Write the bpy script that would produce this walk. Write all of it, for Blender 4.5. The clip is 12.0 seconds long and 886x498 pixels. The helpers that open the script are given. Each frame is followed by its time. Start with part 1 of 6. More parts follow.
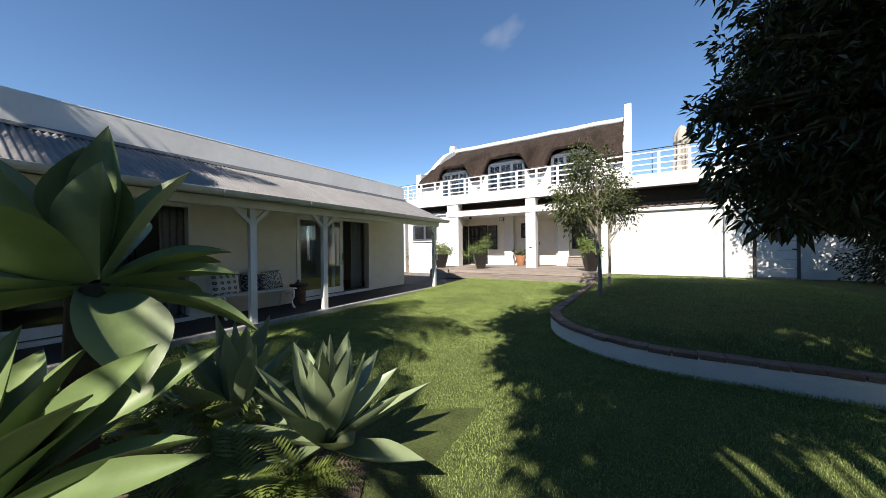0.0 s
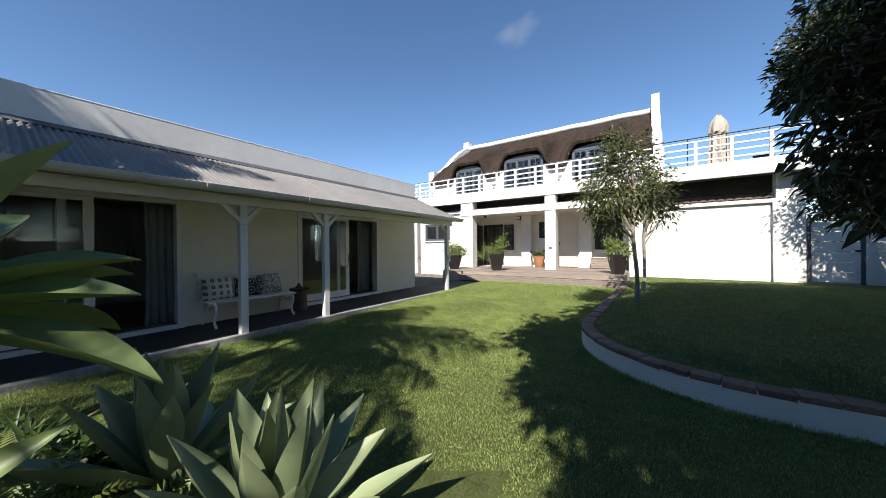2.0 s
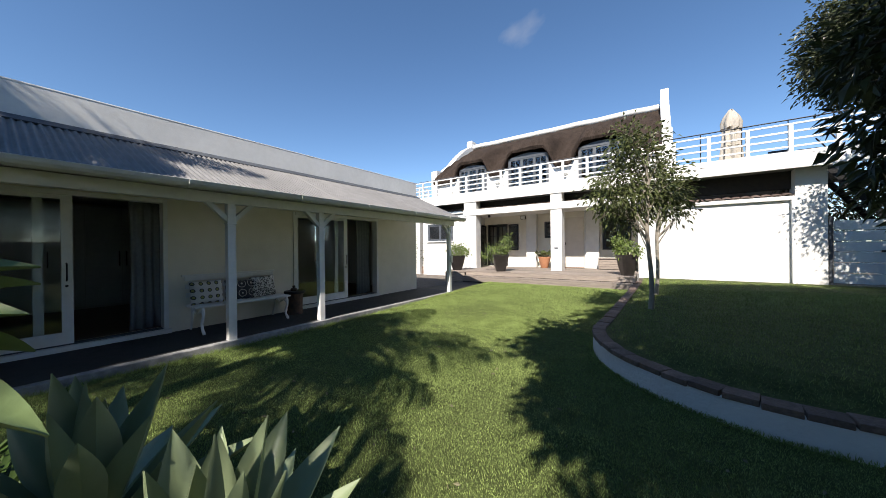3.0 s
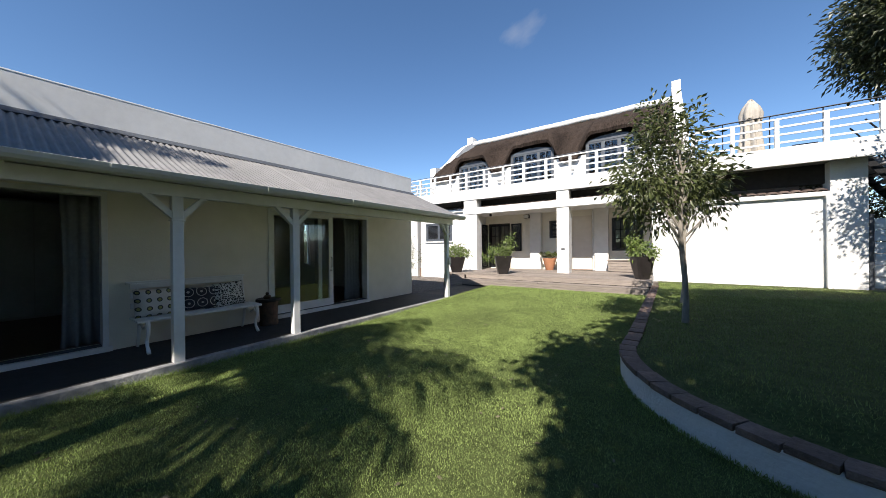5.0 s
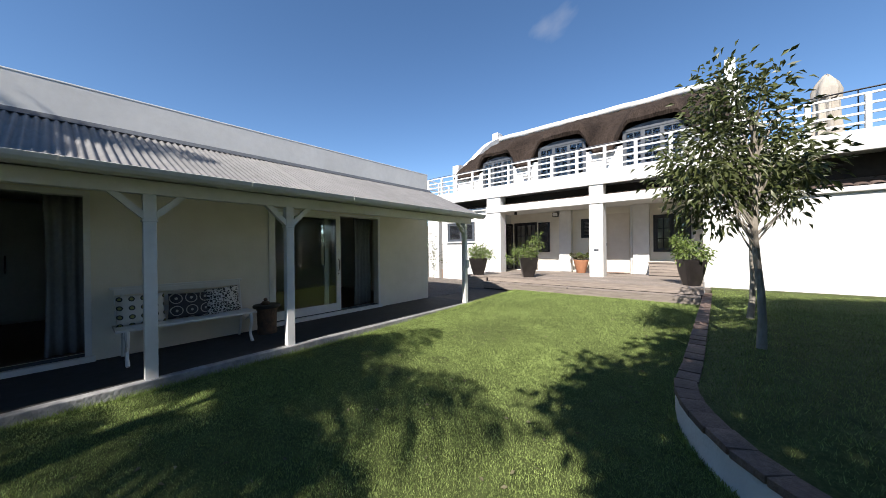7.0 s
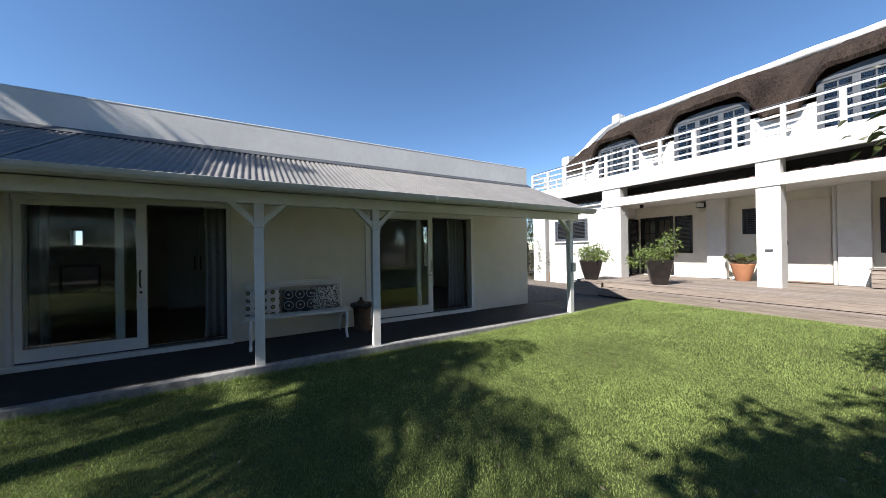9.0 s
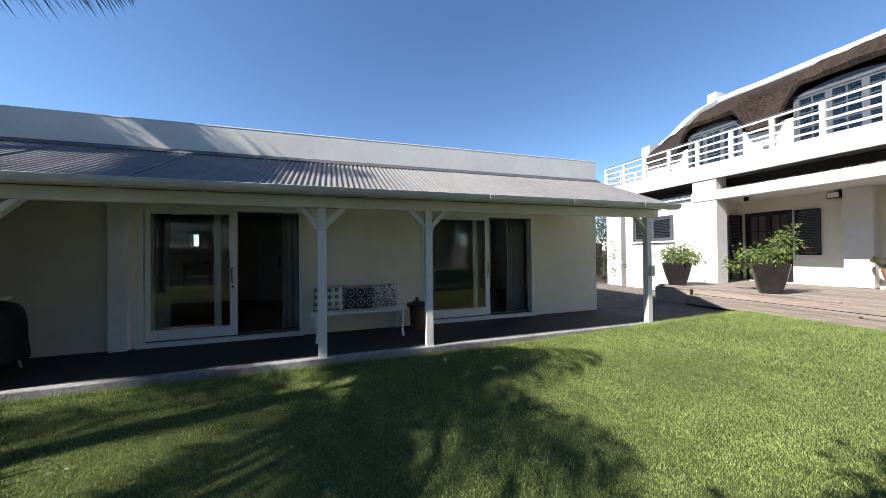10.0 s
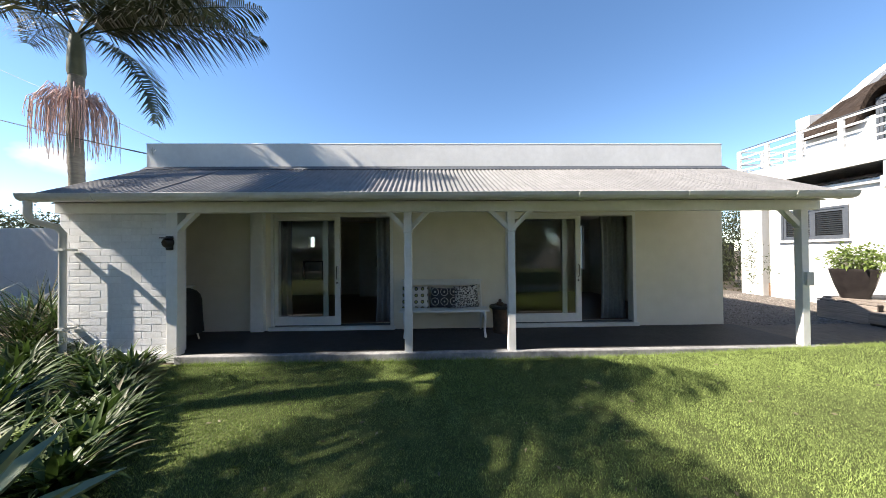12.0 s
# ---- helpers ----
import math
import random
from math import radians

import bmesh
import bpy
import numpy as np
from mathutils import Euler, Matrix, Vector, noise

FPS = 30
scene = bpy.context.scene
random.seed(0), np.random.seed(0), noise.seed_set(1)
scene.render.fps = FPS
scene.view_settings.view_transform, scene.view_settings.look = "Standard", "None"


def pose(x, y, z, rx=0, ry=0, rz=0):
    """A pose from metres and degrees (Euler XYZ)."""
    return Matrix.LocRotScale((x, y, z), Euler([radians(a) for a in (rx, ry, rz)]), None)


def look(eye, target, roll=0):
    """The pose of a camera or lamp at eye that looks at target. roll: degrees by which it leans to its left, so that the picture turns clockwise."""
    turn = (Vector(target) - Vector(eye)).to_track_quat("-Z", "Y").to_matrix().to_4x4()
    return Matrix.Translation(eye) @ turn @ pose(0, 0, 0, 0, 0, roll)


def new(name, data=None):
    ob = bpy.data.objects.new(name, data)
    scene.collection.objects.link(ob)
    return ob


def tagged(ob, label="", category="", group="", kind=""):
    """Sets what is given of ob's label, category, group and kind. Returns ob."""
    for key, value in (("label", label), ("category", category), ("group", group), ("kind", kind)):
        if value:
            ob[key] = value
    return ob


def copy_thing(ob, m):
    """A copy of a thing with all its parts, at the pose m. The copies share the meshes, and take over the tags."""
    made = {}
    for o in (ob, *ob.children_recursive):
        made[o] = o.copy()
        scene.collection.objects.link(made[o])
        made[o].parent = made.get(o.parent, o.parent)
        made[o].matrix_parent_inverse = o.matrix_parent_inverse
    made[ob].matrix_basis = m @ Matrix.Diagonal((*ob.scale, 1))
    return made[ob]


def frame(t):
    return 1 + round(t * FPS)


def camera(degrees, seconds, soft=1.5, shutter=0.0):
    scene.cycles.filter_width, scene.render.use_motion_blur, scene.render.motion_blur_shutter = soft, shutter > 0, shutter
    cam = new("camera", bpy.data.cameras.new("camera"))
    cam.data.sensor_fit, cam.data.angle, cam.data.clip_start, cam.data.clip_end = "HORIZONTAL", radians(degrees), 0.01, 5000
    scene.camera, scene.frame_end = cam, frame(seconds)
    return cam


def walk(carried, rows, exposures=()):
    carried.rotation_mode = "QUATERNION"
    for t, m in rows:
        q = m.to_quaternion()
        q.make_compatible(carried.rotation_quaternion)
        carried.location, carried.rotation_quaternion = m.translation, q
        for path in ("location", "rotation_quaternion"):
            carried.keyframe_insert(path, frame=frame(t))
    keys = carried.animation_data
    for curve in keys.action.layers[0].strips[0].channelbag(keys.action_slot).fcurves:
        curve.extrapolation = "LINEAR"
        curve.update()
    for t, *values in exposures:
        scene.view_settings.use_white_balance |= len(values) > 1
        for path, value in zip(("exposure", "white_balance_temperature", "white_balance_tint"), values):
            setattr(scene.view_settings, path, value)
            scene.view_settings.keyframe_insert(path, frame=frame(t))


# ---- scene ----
cam = camera(110.1, 12.0, 0.85)
PATH = [
    (0, (0.052, 0.024, 1.406), (-0.990, 1.731, 1.399), -0.60),
    (0.5, (-0.054, 0.159, 1.417), (-1.094, 1.868, 1.410), -0.52),
    (1, (-0.142, 0.315, 1.424), (-1.193, 2.017, 1.417), -0.54),
    (1.5, (-0.227, 0.484, 1.431), (-1.306, 2.168, 1.424), -0.54),
    (2, (-0.304, 0.641, 1.436), (-1.421, 2.300, 1.428), -0.51),
    (2.5, (-0.358, 0.782, 1.439), (-1.494, 2.428, 1.432), -0.55),
    (3, (-0.439, 0.944, 1.445), (-1.578, 2.589, 1.438), -0.60),
    (5, (-0.829, 1.693, 1.464), (-1.973, 3.334, 1.459), -0.60),
    (5.5, (-0.894, 1.895, 1.476), (-2.042, 3.533, 1.472), -0.62),
    (6, (-0.945, 2.082, 1.488), (-2.109, 3.708, 1.483), -0.64),
    (6.5, (-0.983, 2.247, 1.502), (-2.187, 3.844, 1.496), -0.60),
    (8.5, (-1.111, 2.889, 1.513), (-2.746, 4.041, 1.516), -0.80),
    (9, (-1.147, 3.023, 1.511), (-2.883, 4.017, 1.519), -0.84),
    (9.5, (-1.160, 3.142, 1.511), (-2.987, 3.957, 1.523), -0.79),
    (10, (-1.159, 3.242, 1.512), (-3.065, 3.849, 1.530), -0.70),
    (10.5, (-1.160, 3.298, 1.515), (-3.115, 3.717, 1.537), -0.63),
    (11, (-1.163, 3.322, 1.523), (-3.145, 3.586, 1.543), -0.60),
    (11.5, (-1.166, 3.335, 1.530), (-3.160, 3.486, 1.549), -0.57),
    (12, (-1.170, 3.345, 1.536), (-3.170, 3.395, 1.558), -0.50),
]
walk(cam, [(t, look(eye, target, roll)) for t, eye, target, roll in PATH],
     [(0.0, 0.76, 6900, 12), (5.0, 0.73, 6700, 12), (9.0, 0.79, 6600, 12), (10.5, 1.06, 6700, 12), (12.0, 1.40, 7000, 12)])

# ---- world, sun, exposure ----
SUN_DIR = Vector((0.215, -1.0, 0.93)).normalized()
world = bpy.data.worlds.new("sky")
scene.world = world
world.use_nodes = True
wn = world.node_tree
sky = wn.nodes.new("ShaderNodeTexSky")
sky.sky_type = "NISHITA"
sky.sun_disc = False
sky.sun_elevation = math.asin(SUN_DIR.z)
sky.sun_rotation = math.atan2(SUN_DIR.x, SUN_DIR.y)
sky.air_density, sky.dust_density, sky.ozone_density = 0.75, 0.0, 1.5
deep = wn.nodes.new("ShaderNodeHueSaturation")
deep.inputs["Hue"].default_value, deep.inputs["Saturation"].default_value = 0.499, 1.15
wn.links.new(sky.outputs[0], deep.inputs["Color"])
wn.links.new(deep.outputs[0], wn.nodes["Background"].inputs[0])
wn.nodes["Background"].inputs[1].default_value = 0.118
sun_data = bpy.data.lights.new("sun", "SUN")
sun_data.energy, sun_data.angle, sun_data.color = 5.0, radians(0.5), (1.0, 0.95, 0.87)
sun = new("sun", sun_data)
sun.matrix_world = look(SUN_DIR * 40, (0, 0, 0))

# ---- materials ----
MATS = {}


def mat(name, c1, c2=None, scale=8.0, rough=0.7, bump=0.0, bscale=60.0, metal=0.0, stain=0.12, stretch=(1, 1, 1), vary=0.0, spec=0.5, translucent=0.0, island=False):
    """A node material: grain between two colours, broad stains, fine relief and a change from piece to piece."""
    if name in MATS:
        return MATS[name]
    m = bpy.data.materials.new(name)
    m.use_nodes = True
    nt = m.node_tree
    N, L = nt.nodes, nt.links
    b = N["Principled BSDF"]
    geo = N.new("ShaderNodeNewGeometry")
    mp = N.new("ShaderNodeMapping")
    mp.inputs["Scale"].default_value = stretch
    L.new(geo.outputs["Position"], mp.inputs["Vector"])
    fine = N.new("ShaderNodeTexNoise")
    fine.inputs["Scale"].default_value, fine.inputs["Detail"].default_value = scale, 6
    L.new(mp.outputs[0], fine.inputs["Vector"])
    ramp = N.new("ShaderNodeMapRange")
    ramp.inputs[1].default_value, ramp.inputs[2].default_value = 0.32, 0.68
    L.new(fine.outputs["Fac"], ramp.inputs[0])
    mix = N.new("ShaderNodeMix")
    mix.data_type = "RGBA"
    mix.inputs[6].default_value = (*c1, 1)
    mix.inputs[7].default_value = (*(c2 or c1), 1)
    L.new(ramp.outputs[0], mix.inputs[0])
    out = mix.outputs[2]
    broad = N.new("ShaderNodeTexNoise")
    broad.inputs["Scale"].default_value, broad.inputs["Detail"].default_value = scale * 0.11, 4
    L.new(mp.outputs[0], broad.inputs["Vector"])
    val = N.new("ShaderNodeMapRange")
    val.inputs[1].default_value, val.inputs[2].default_value = 0.3, 0.7
    val.inputs[3].default_value, val.inputs[4].default_value = 1.0 - stain, 1.0 + stain * 0.4
    L.new(broad.outputs["Fac"], val.inputs[0])
    fac = val.outputs[0]
    if vary:
        info = N.new("ShaderNodeObjectInfo")
        rnd = geo.outputs["Random Per Island"] if island else info.outputs["Random"]
        vr = N.new("ShaderNodeMapRange")
        vr.inputs[3].default_value, vr.inputs[4].default_value = 1.0 - vary, 1.0 + vary
        L.new(rnd, vr.inputs[0])
        mul = N.new("ShaderNodeMath")
        mul.operation = "MULTIPLY"
        L.new(fac, mul.inputs[0])
        L.new(vr.outputs[0], mul.inputs[1])
        fac = mul.outputs[0]
    sc = N.new("ShaderNodeVectorMath")
    sc.operation = "SCALE"
    L.new(out, sc.inputs[0])
    L.new(fac, sc.inputs["Scale"])
    L.new(sc.outputs[0], b.inputs["Base Color"])
    b.inputs["Roughness"].default_value = rough
    b.inputs["Metallic"].default_value = metal
    b.inputs["Specular IOR Level"].default_value = spec
    if bump:
        bn = N.new("ShaderNodeTexNoise")
        bn.inputs["Scale"].default_value, bn.inputs["Detail"].default_value = bscale, 5
        L.new(mp.outputs[0], bn.inputs["Vector"])
        bp = N.new("ShaderNodeBump")
        bp.inputs["Strength"].default_value, bp.inputs["Distance"].default_value = min(1.0, bump), 0.02
        L.new(bn.outputs["Fac"], bp.inputs["Height"])
        L.new(bp.outputs[0], b.inputs["Normal"])
    if translucent:
        tr = N.new("ShaderNodeBsdfTranslucent")
        L.new(sc.outputs[0], tr.inputs["Color"])
        ms = N.new("ShaderNodeMixShader")
        ms.inputs[0].default_value = translucent
        L.new(b.outputs[0], ms.inputs[1])
        L.new(tr.outputs[0], ms.inputs[2])
        L.new(ms.outputs[0], N["Material Output"].inputs["Surface"])
    MATS[name] = m
    return m


PLASTER = mat("white_plaster", (0.75, 0.74, 0.715), (0.69, 0.68, 0.655), 5, 0.85, 0.35, 35, stain=0.10)
PAINT = mat("white_paint", (0.80, 0.80, 0.78), (0.75, 0.75, 0.73), 12, 0.5, 0.05, 40, stain=0.08)
CREAM = mat("cream_wall", (0.82, 0.78, 0.68), (0.77, 0.73, 0.63), 4, 0.85, 0.12, 45, stain=0.08)
BRICKPAINT = mat("painted_brick", (0.76, 0.77, 0.78), (0.70, 0.71, 0.72), 22, 0.8, 0.3, 45, stain=0.12, vary=0.05)
MORTAR = mat("painted_mortar", (0.70, 0.71, 0.72), (0.63, 0.64, 0.65), 30, 0.9, 0.6, 70)
STEEL = mat("corrugated_steel", (0.225, 0.222, 0.222), (0.175, 0.173, 0.174), 6, 0.62, 0.05, 20, metal=0.1, stain=0.16)
GUTTER = mat("gutter_paint", (0.62, 0.62, 0.59), (0.56, 0.56, 0.53), 9, 0.4, 0.05, 30, stain=0.14)
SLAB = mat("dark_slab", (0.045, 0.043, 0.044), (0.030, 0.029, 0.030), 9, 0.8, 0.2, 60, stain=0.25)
PATHPAVE = mat("brown_paving", (0.105, 0.088, 0.076), (0.07, 0.058, 0.05), 9, 0.85, 0.3, 60, stain=0.25)
SLABEDGE = mat("slab_edge", (0.34, 0.34, 0.34), (0.22, 0.22, 0.23), 14, 0.9, 0.6, 40, stain=0.3)
LAWN = mat("lawn", (0.13, 0.155, 0.055), (0.07, 0.095, 0.03), 45, 0.9, 0.9, 180, stain=0.30, spec=0.15)
BLADE = mat("grass_blade", (0.325, 0.42, 0.142), (0.185, 0.25, 0.075), 30, 0.7, stain=0.26, vary=0.38, spec=0.1, translucent=0.08, island=True)
EARTH = mat("earth", (0.13, 0.10, 0.07), (0.08, 0.06, 0.04), 25, 0.95, 0.8, 60, stain=0.3)
KERBBRICK = mat("kerb_brick", (0.24, 0.165, 0.13), (0.165, 0.112, 0.09), 30, 0.9, 0.6, 70, stain=0.3, vary=0.22)
DECK = mat("weathered_deck", (0.34, 0.29, 0.25), (0.22, 0.185, 0.16), 14, 0.8, 0.4, 30, stain=0.22, stretch=(0.25, 4, 4), vary=0.2)
THATCH = mat("thatch", (0.072, 0.053, 0.042), (0.022, 0.016, 0.013), 13, 0.95, 1.0, 26, stain=0.35, stretch=(3.0, 0.5, 0.7), spec=0.1)
TILE = mat("roof_tile", (0.18, 0.13, 0.11), (0.11, 0.08, 0.07), 20, 0.85, 0.4, 50, stain=0.3, vary=0.2)
DARKTIMBER = mat("dark_timber", (0.030, 0.024, 0.022), (0.018, 0.015, 0.014), 14, 0.6, 0.3, 40, stain=0.3)
# near-black: holds the shade of the balcony gap, shared with the dark yard wall
DARKSHADEWALL = mat("dark_shaded_wall", (0.05, 0.043, 0.038), (0.035, 0.03, 0.027), 8, 0.9, 0.3, 40)
CREAMDOOR = mat("cream_door", (0.74, 0.68, 0.60), (0.69, 0.63, 0.55), 5, 0.6, 0.1, 30)
BLUEFRAME = mat("grey_blue_frame", (0.085, 0.095, 0.11), (0.06, 0.07, 0.085), 14, 0.55, 0.1, 40)
BLACKFRAME = mat("black_frame", (0.022, 0.022, 0.024), (0.015, 0.015, 0.017), 14, 0.4, 0.1, 40)
BLACKMETAL = mat("black_metal", (0.02, 0.02, 0.022), (0.014, 0.014, 0.015), 14, 0.35, metal=0.3)
POTBLACK = mat("black_glazed_pot", (0.032, 0.027, 0.026), (0.02, 0.017, 0.017), 9, 0.28, 0.05, 20, stain=0.2)
TERRACOTTA = mat("terracotta", (0.46, 0.21, 0.11), (0.38, 0.17, 0.09), 10, 0.8, 0.2, 40, stain=0.2)
SOIL = mat("soil", (0.05, 0.035, 0.025), (0.03, 0.02, 0.015), 30, 1.0, 0.8, 60)
BARK = mat("bark", (0.40, 0.365, 0.31), (0.27, 0.24, 0.20), 18, 0.9, 0.7, 40, stain=0.25, stretch=(1, 1, 0.4))
DARKBARK = mat("dark_bark", (0.075, 0.058, 0.045), (0.04, 0.03, 0.025), 18, 0.95, 0.7, 40, stretch=(1, 1, 0.4))
LEAF = mat("leaf", (0.13, 0.15, 0.055), (0.07, 0.092, 0.03), 6, 0.4, stain=0.2, vary=0.4, translucent=0.3, island=True)
DARKLEAF = mat("dark_leaf", (0.064, 0.076, 0.030), (0.032, 0.042, 0.016), 6, 0.42, stain=0.2, vary=0.45, translucent=0.25, island=True)
LIMELEAF = mat("bright_leaf", (0.21, 0.28, 0.075), (0.14, 0.20, 0.05), 6, 0.42, stain=0.2, vary=0.3, translucent=0.3, island=True)
CURTAIN = mat("curtain", (0.33, 0.335, 0.34), (0.27, 0.275, 0.28), 20, 0.9, 0.2, 90, stain=0.1)
WOODFLOOR = mat("wood_floor", (0.20, 0.115, 0.065), (0.14, 0.08, 0.045), 12, 0.4, stretch=(0.3, 4, 1))
CANVAS = mat("canvas", (0.56, 0.51, 0.44), (0.48, 0.44, 0.38), 9, 0.9, 0.3, 40, stain=0.15, translucent=0.15)
GRAVEL = mat("gravel", (0.19, 0.165, 0.14), (0.095, 0.082, 0.07), 70, 0.95, 1.0, 90, stain=0.2)
STONE = mat("gravel_stone", (0.25, 0.22, 0.19), (0.15, 0.13, 0.115), 12, 0.9, vary=0.4, island=True)


def glass(name, tint=(0.9, 0.95, 0.95), rough=0.0):
    m = bpy.data.materials.new(name)
    m.use_nodes = True
    b = m.node_tree.nodes["Principled BSDF"]
    b.inputs["Base Color"].default_value = (*tint, 1)
    b.inputs["Roughness"].default_value = rough
    b.inputs["Transmission Weight"].default_value = 1.0
    b.inputs["IOR"].default_value = 1.5
    return m


GLASS = glass("window_glass")


# ---- building helpers ----
def origin_of(ob):
    v = Vector((0, 0, 0))
    while ob is not None:
        v += ob.location
        ob = ob.parent
    return v


def finish(bm, me, smooth=False, angle=40):
    bm.normal_update()
    bm.to_mesh(me)
    bm.free()
    if smooth:
        me.polygons.foreach_set("use_smooth", [True] * len(me.polygons))
        me.set_sharp_from_angle(angle=radians(angle))


def part(name, bm, material, parent=None, label="", smooth=False):
    """Links a bmesh, given in world metres, as one mesh object under a thing or a part."""
    me = bpy.data.meshes.new(name)
    if parent is not None:
        bm.transform(Matrix.Translation(-origin_of(parent)))
    finish(bm, me, smooth)
    me.materials.append(material)
    ob = new(name, me)
    ob.parent = parent
    return tagged(ob, label)


def thing(name, base, label, category, group="", kind=""):
    ob = new(name)
    ob.empty_display_size = 0.1
    ob.location = base
    return tagged(ob, label, category, group, kind)


def raw(name, verts, faces, material, parent=None, label="", smooth=False):
    """A mesh straight from arrays."""
    me = bpy.data.meshes.new(name)
    v = np.asarray(verts, dtype=float)
    if parent is not None:
        v = v - np.array(origin_of(parent))
    me.from_pydata(v.tolist(), [], faces if isinstance(faces, list) else faces.tolist())
    if smooth:
        me.polygons.foreach_set("use_smooth", [True] * len(me.polygons))
    me.materials.append(material)
    ob = new(name, me)
    ob.parent = parent
    return tagged(ob, label)


def box(bm, x0, y0, z0, x1, y1, z1, bev=0.0, m=None):
    """A box between two corners, its edges bevelled."""
    r = bmesh.ops.create_cube(bm, size=1.0)
    vs = r["verts"]
    bmesh.ops.transform(bm, matrix=Matrix.Translation(((x0 + x1) / 2, (y0 + y1) / 2, (z0 + z1) / 2)) @ Matrix.Diagonal((abs(x1 - x0), abs(y1 - y0), abs(z1 - z0), 1)), verts=vs)
    if bev:
        es = list({e for v in vs for e in v.link_edges})
        g = bmesh.ops.bevel(bm, geom=es, offset=bev, segments=2, affect="EDGES", profile=0.6)
        vs = list({v for f in g["faces"] for v in f.verts} | {v for v in vs if v.is_valid})
    if m is not None:
        bmesh.ops.transform(bm, matrix=m, verts=[v for v in vs if v.is_valid])
    return bm


def boxes(*specs, bev=0.0):
    bm = bmesh.new()
    for s in specs:
        box(bm, *s, bev=bev)
    return bm


def tube(bm, pts, radii, n=8, caps=True):
    """A tapered tube along points."""
    pts = [Vector(p) for p in pts]
    rings = []
    side = None
    for i, p in enumerate(pts):
        d = (pts[min(i + 1, len(pts) - 1)] - pts[max(i - 1, 0)]).normalized()
        if side is None:
            side = d.orthogonal().normalized()
        side = (side - d * side.dot(d)).normalized()
        up = d.cross(side)
        r = radii[i] if hasattr(radii, "__len__") else radii
        rings.append([bm.verts.new(p + (side * math.cos(a) + up * math.sin(a)) * r) for a in (2 * math.pi * k / n for k in range(n))])
    for a, b in zip(rings, rings[1:]):
        for k in range(n):
            bm.faces.new((a[k], a[(k + 1) % n], b[(k + 1) % n], b[k]))
    if caps:
        bm.faces.new(rings[0][::-1])
        bm.faces.new(rings[-1])
    return bm


def lathe(bm, prof, cx, cy, n=28, squash=1.0):
    """A turned shape from (radius, height) pairs."""
    rings = [[bm.verts.new((cx + r * math.cos(2 * math.pi * k / n), cy + squash * r * math.sin(2 * math.pi * k / n), z)) for k in range(n)] for r, z in prof]
    for a, b in zip(rings, rings[1:]):
        for k in range(n):
            bm.faces.new((a[k], a[(k + 1) % n], b[(k + 1) % n], b[k]))
    bm.faces.new(rings[0][::-1])
    bm.faces.new(rings[-1])
    return bm


def prism(bm, outline, axis, lo, hi):
    """An outline of (a, b) pairs, drawn out along an axis."""
    def at(a, b, c):
        return {"x": (c, a, b), "y": (a, c, b), "z": (a, b, c)}[axis]
    f = [bm.verts.new(at(a, b, lo)) for a, b in outline]
    g = [bm.verts.new(at(a, b, hi)) for a, b in outline]
    n = len(outline)
    bm.faces.new(f)
    bm.faces.new(g[::-1])
    for k in range(n):
        bm.faces.new((f[k], g[k], g[(k + 1) % n], f[(k + 1) % n]))
    bmesh.ops.recalc_face_normals(bm, faces=bm.faces)
    return bm


def wall_boxes(a0, a1, z0, z1, holes):
    """The rectangles of a wall from a0 to a1 with holes (a, b, low, high) cut through, sorted along a."""
    out, at = [], a0
    for a, b, lo, hi in sorted(holes):
        if a > at:
            out.append((at, a, z0, z1))
        if lo > z0:
            out.append((a, b, z0, lo))
        if hi < z1:
            out.append((a, b, hi, z1))
        at = b
    if at < a1:
        out.append((at, a1, z0, z1))
    return out


def wall(name, axis, a0, a1, z0, z1, d0, d1, holes, material, label):
    bm = bmesh.new()
    for a, b, lo, hi in wall_boxes(a0, a1, z0, z1, holes):
        if axis == "x":
            box(bm, a, d0, lo, b, d1, hi)
        else:
            box(bm, d0, a, lo, d1, b, hi)
    bmesh.ops.remove_doubles(bm, verts=bm.verts, dist=0.0005)
    return tagged(part(name, bm, material), label, "wall", kind="structure")

# ---- ground ----
def kerb_line():
    """The kerb's front, from the house down to its bend and off to the side."""
    pts = [(-1.0 - 0.03 * (12.6 - y), y) for y in np.linspace(12.6, 6.6, 13)]
    pts += [(0.60 - 1.82 * math.cos(a), 6.05 - 1.88 * math.sin(a)) for a in np.linspace(0.05, math.pi / 2, 16)]
    pts += [(x, 4.17 + 0.02 * (x - 0.6)) for x in np.linspace(0.9, 9.0, 28)]
    return [Vector((x, y, 0)) for x, y in pts]


KERB = kerb_line()
UPPER = 0.24



def gz(y):
    """The lower lawn lifts a little towards the house."""
    u = min(1.0, max(0.0, (y - 5.0) / 6.5))
    return 0.14 * u * u * (3 - 2 * u)


def uz(y):
    return UPPER + 0.006 * (y - 4.2)


gm = bmesh.new()
bmesh.ops.create_grid(gm, x_segments=60, y_segments=60, size=600, matrix=Matrix.Translation((0, 0, -0.02)))
tagged(part("ground", gm, EARTH), "bare brown earth reaching to the horizon", "ground", kind="structure")
gm = bmesh.new()
cols = [[gm.verts.new((x, y, gz(y) + 0.008 * noise.noise((x * 0.9, y * 0.9, 0)))) for y in np.linspace(-9, 13.9, 70)] for x in np.linspace(-5.62, 9.0, 40)]
for p, q in zip(cols, cols[1:]):
    for k in range(len(p) - 1):
        gm.faces.new((p[k], q[k], q[k + 1], p[k + 1]))
tagged(part("lawn", gm, LAWN, smooth=True), "mown green lawn with worn patches beside the covered veranda", "lawn", kind="structure")
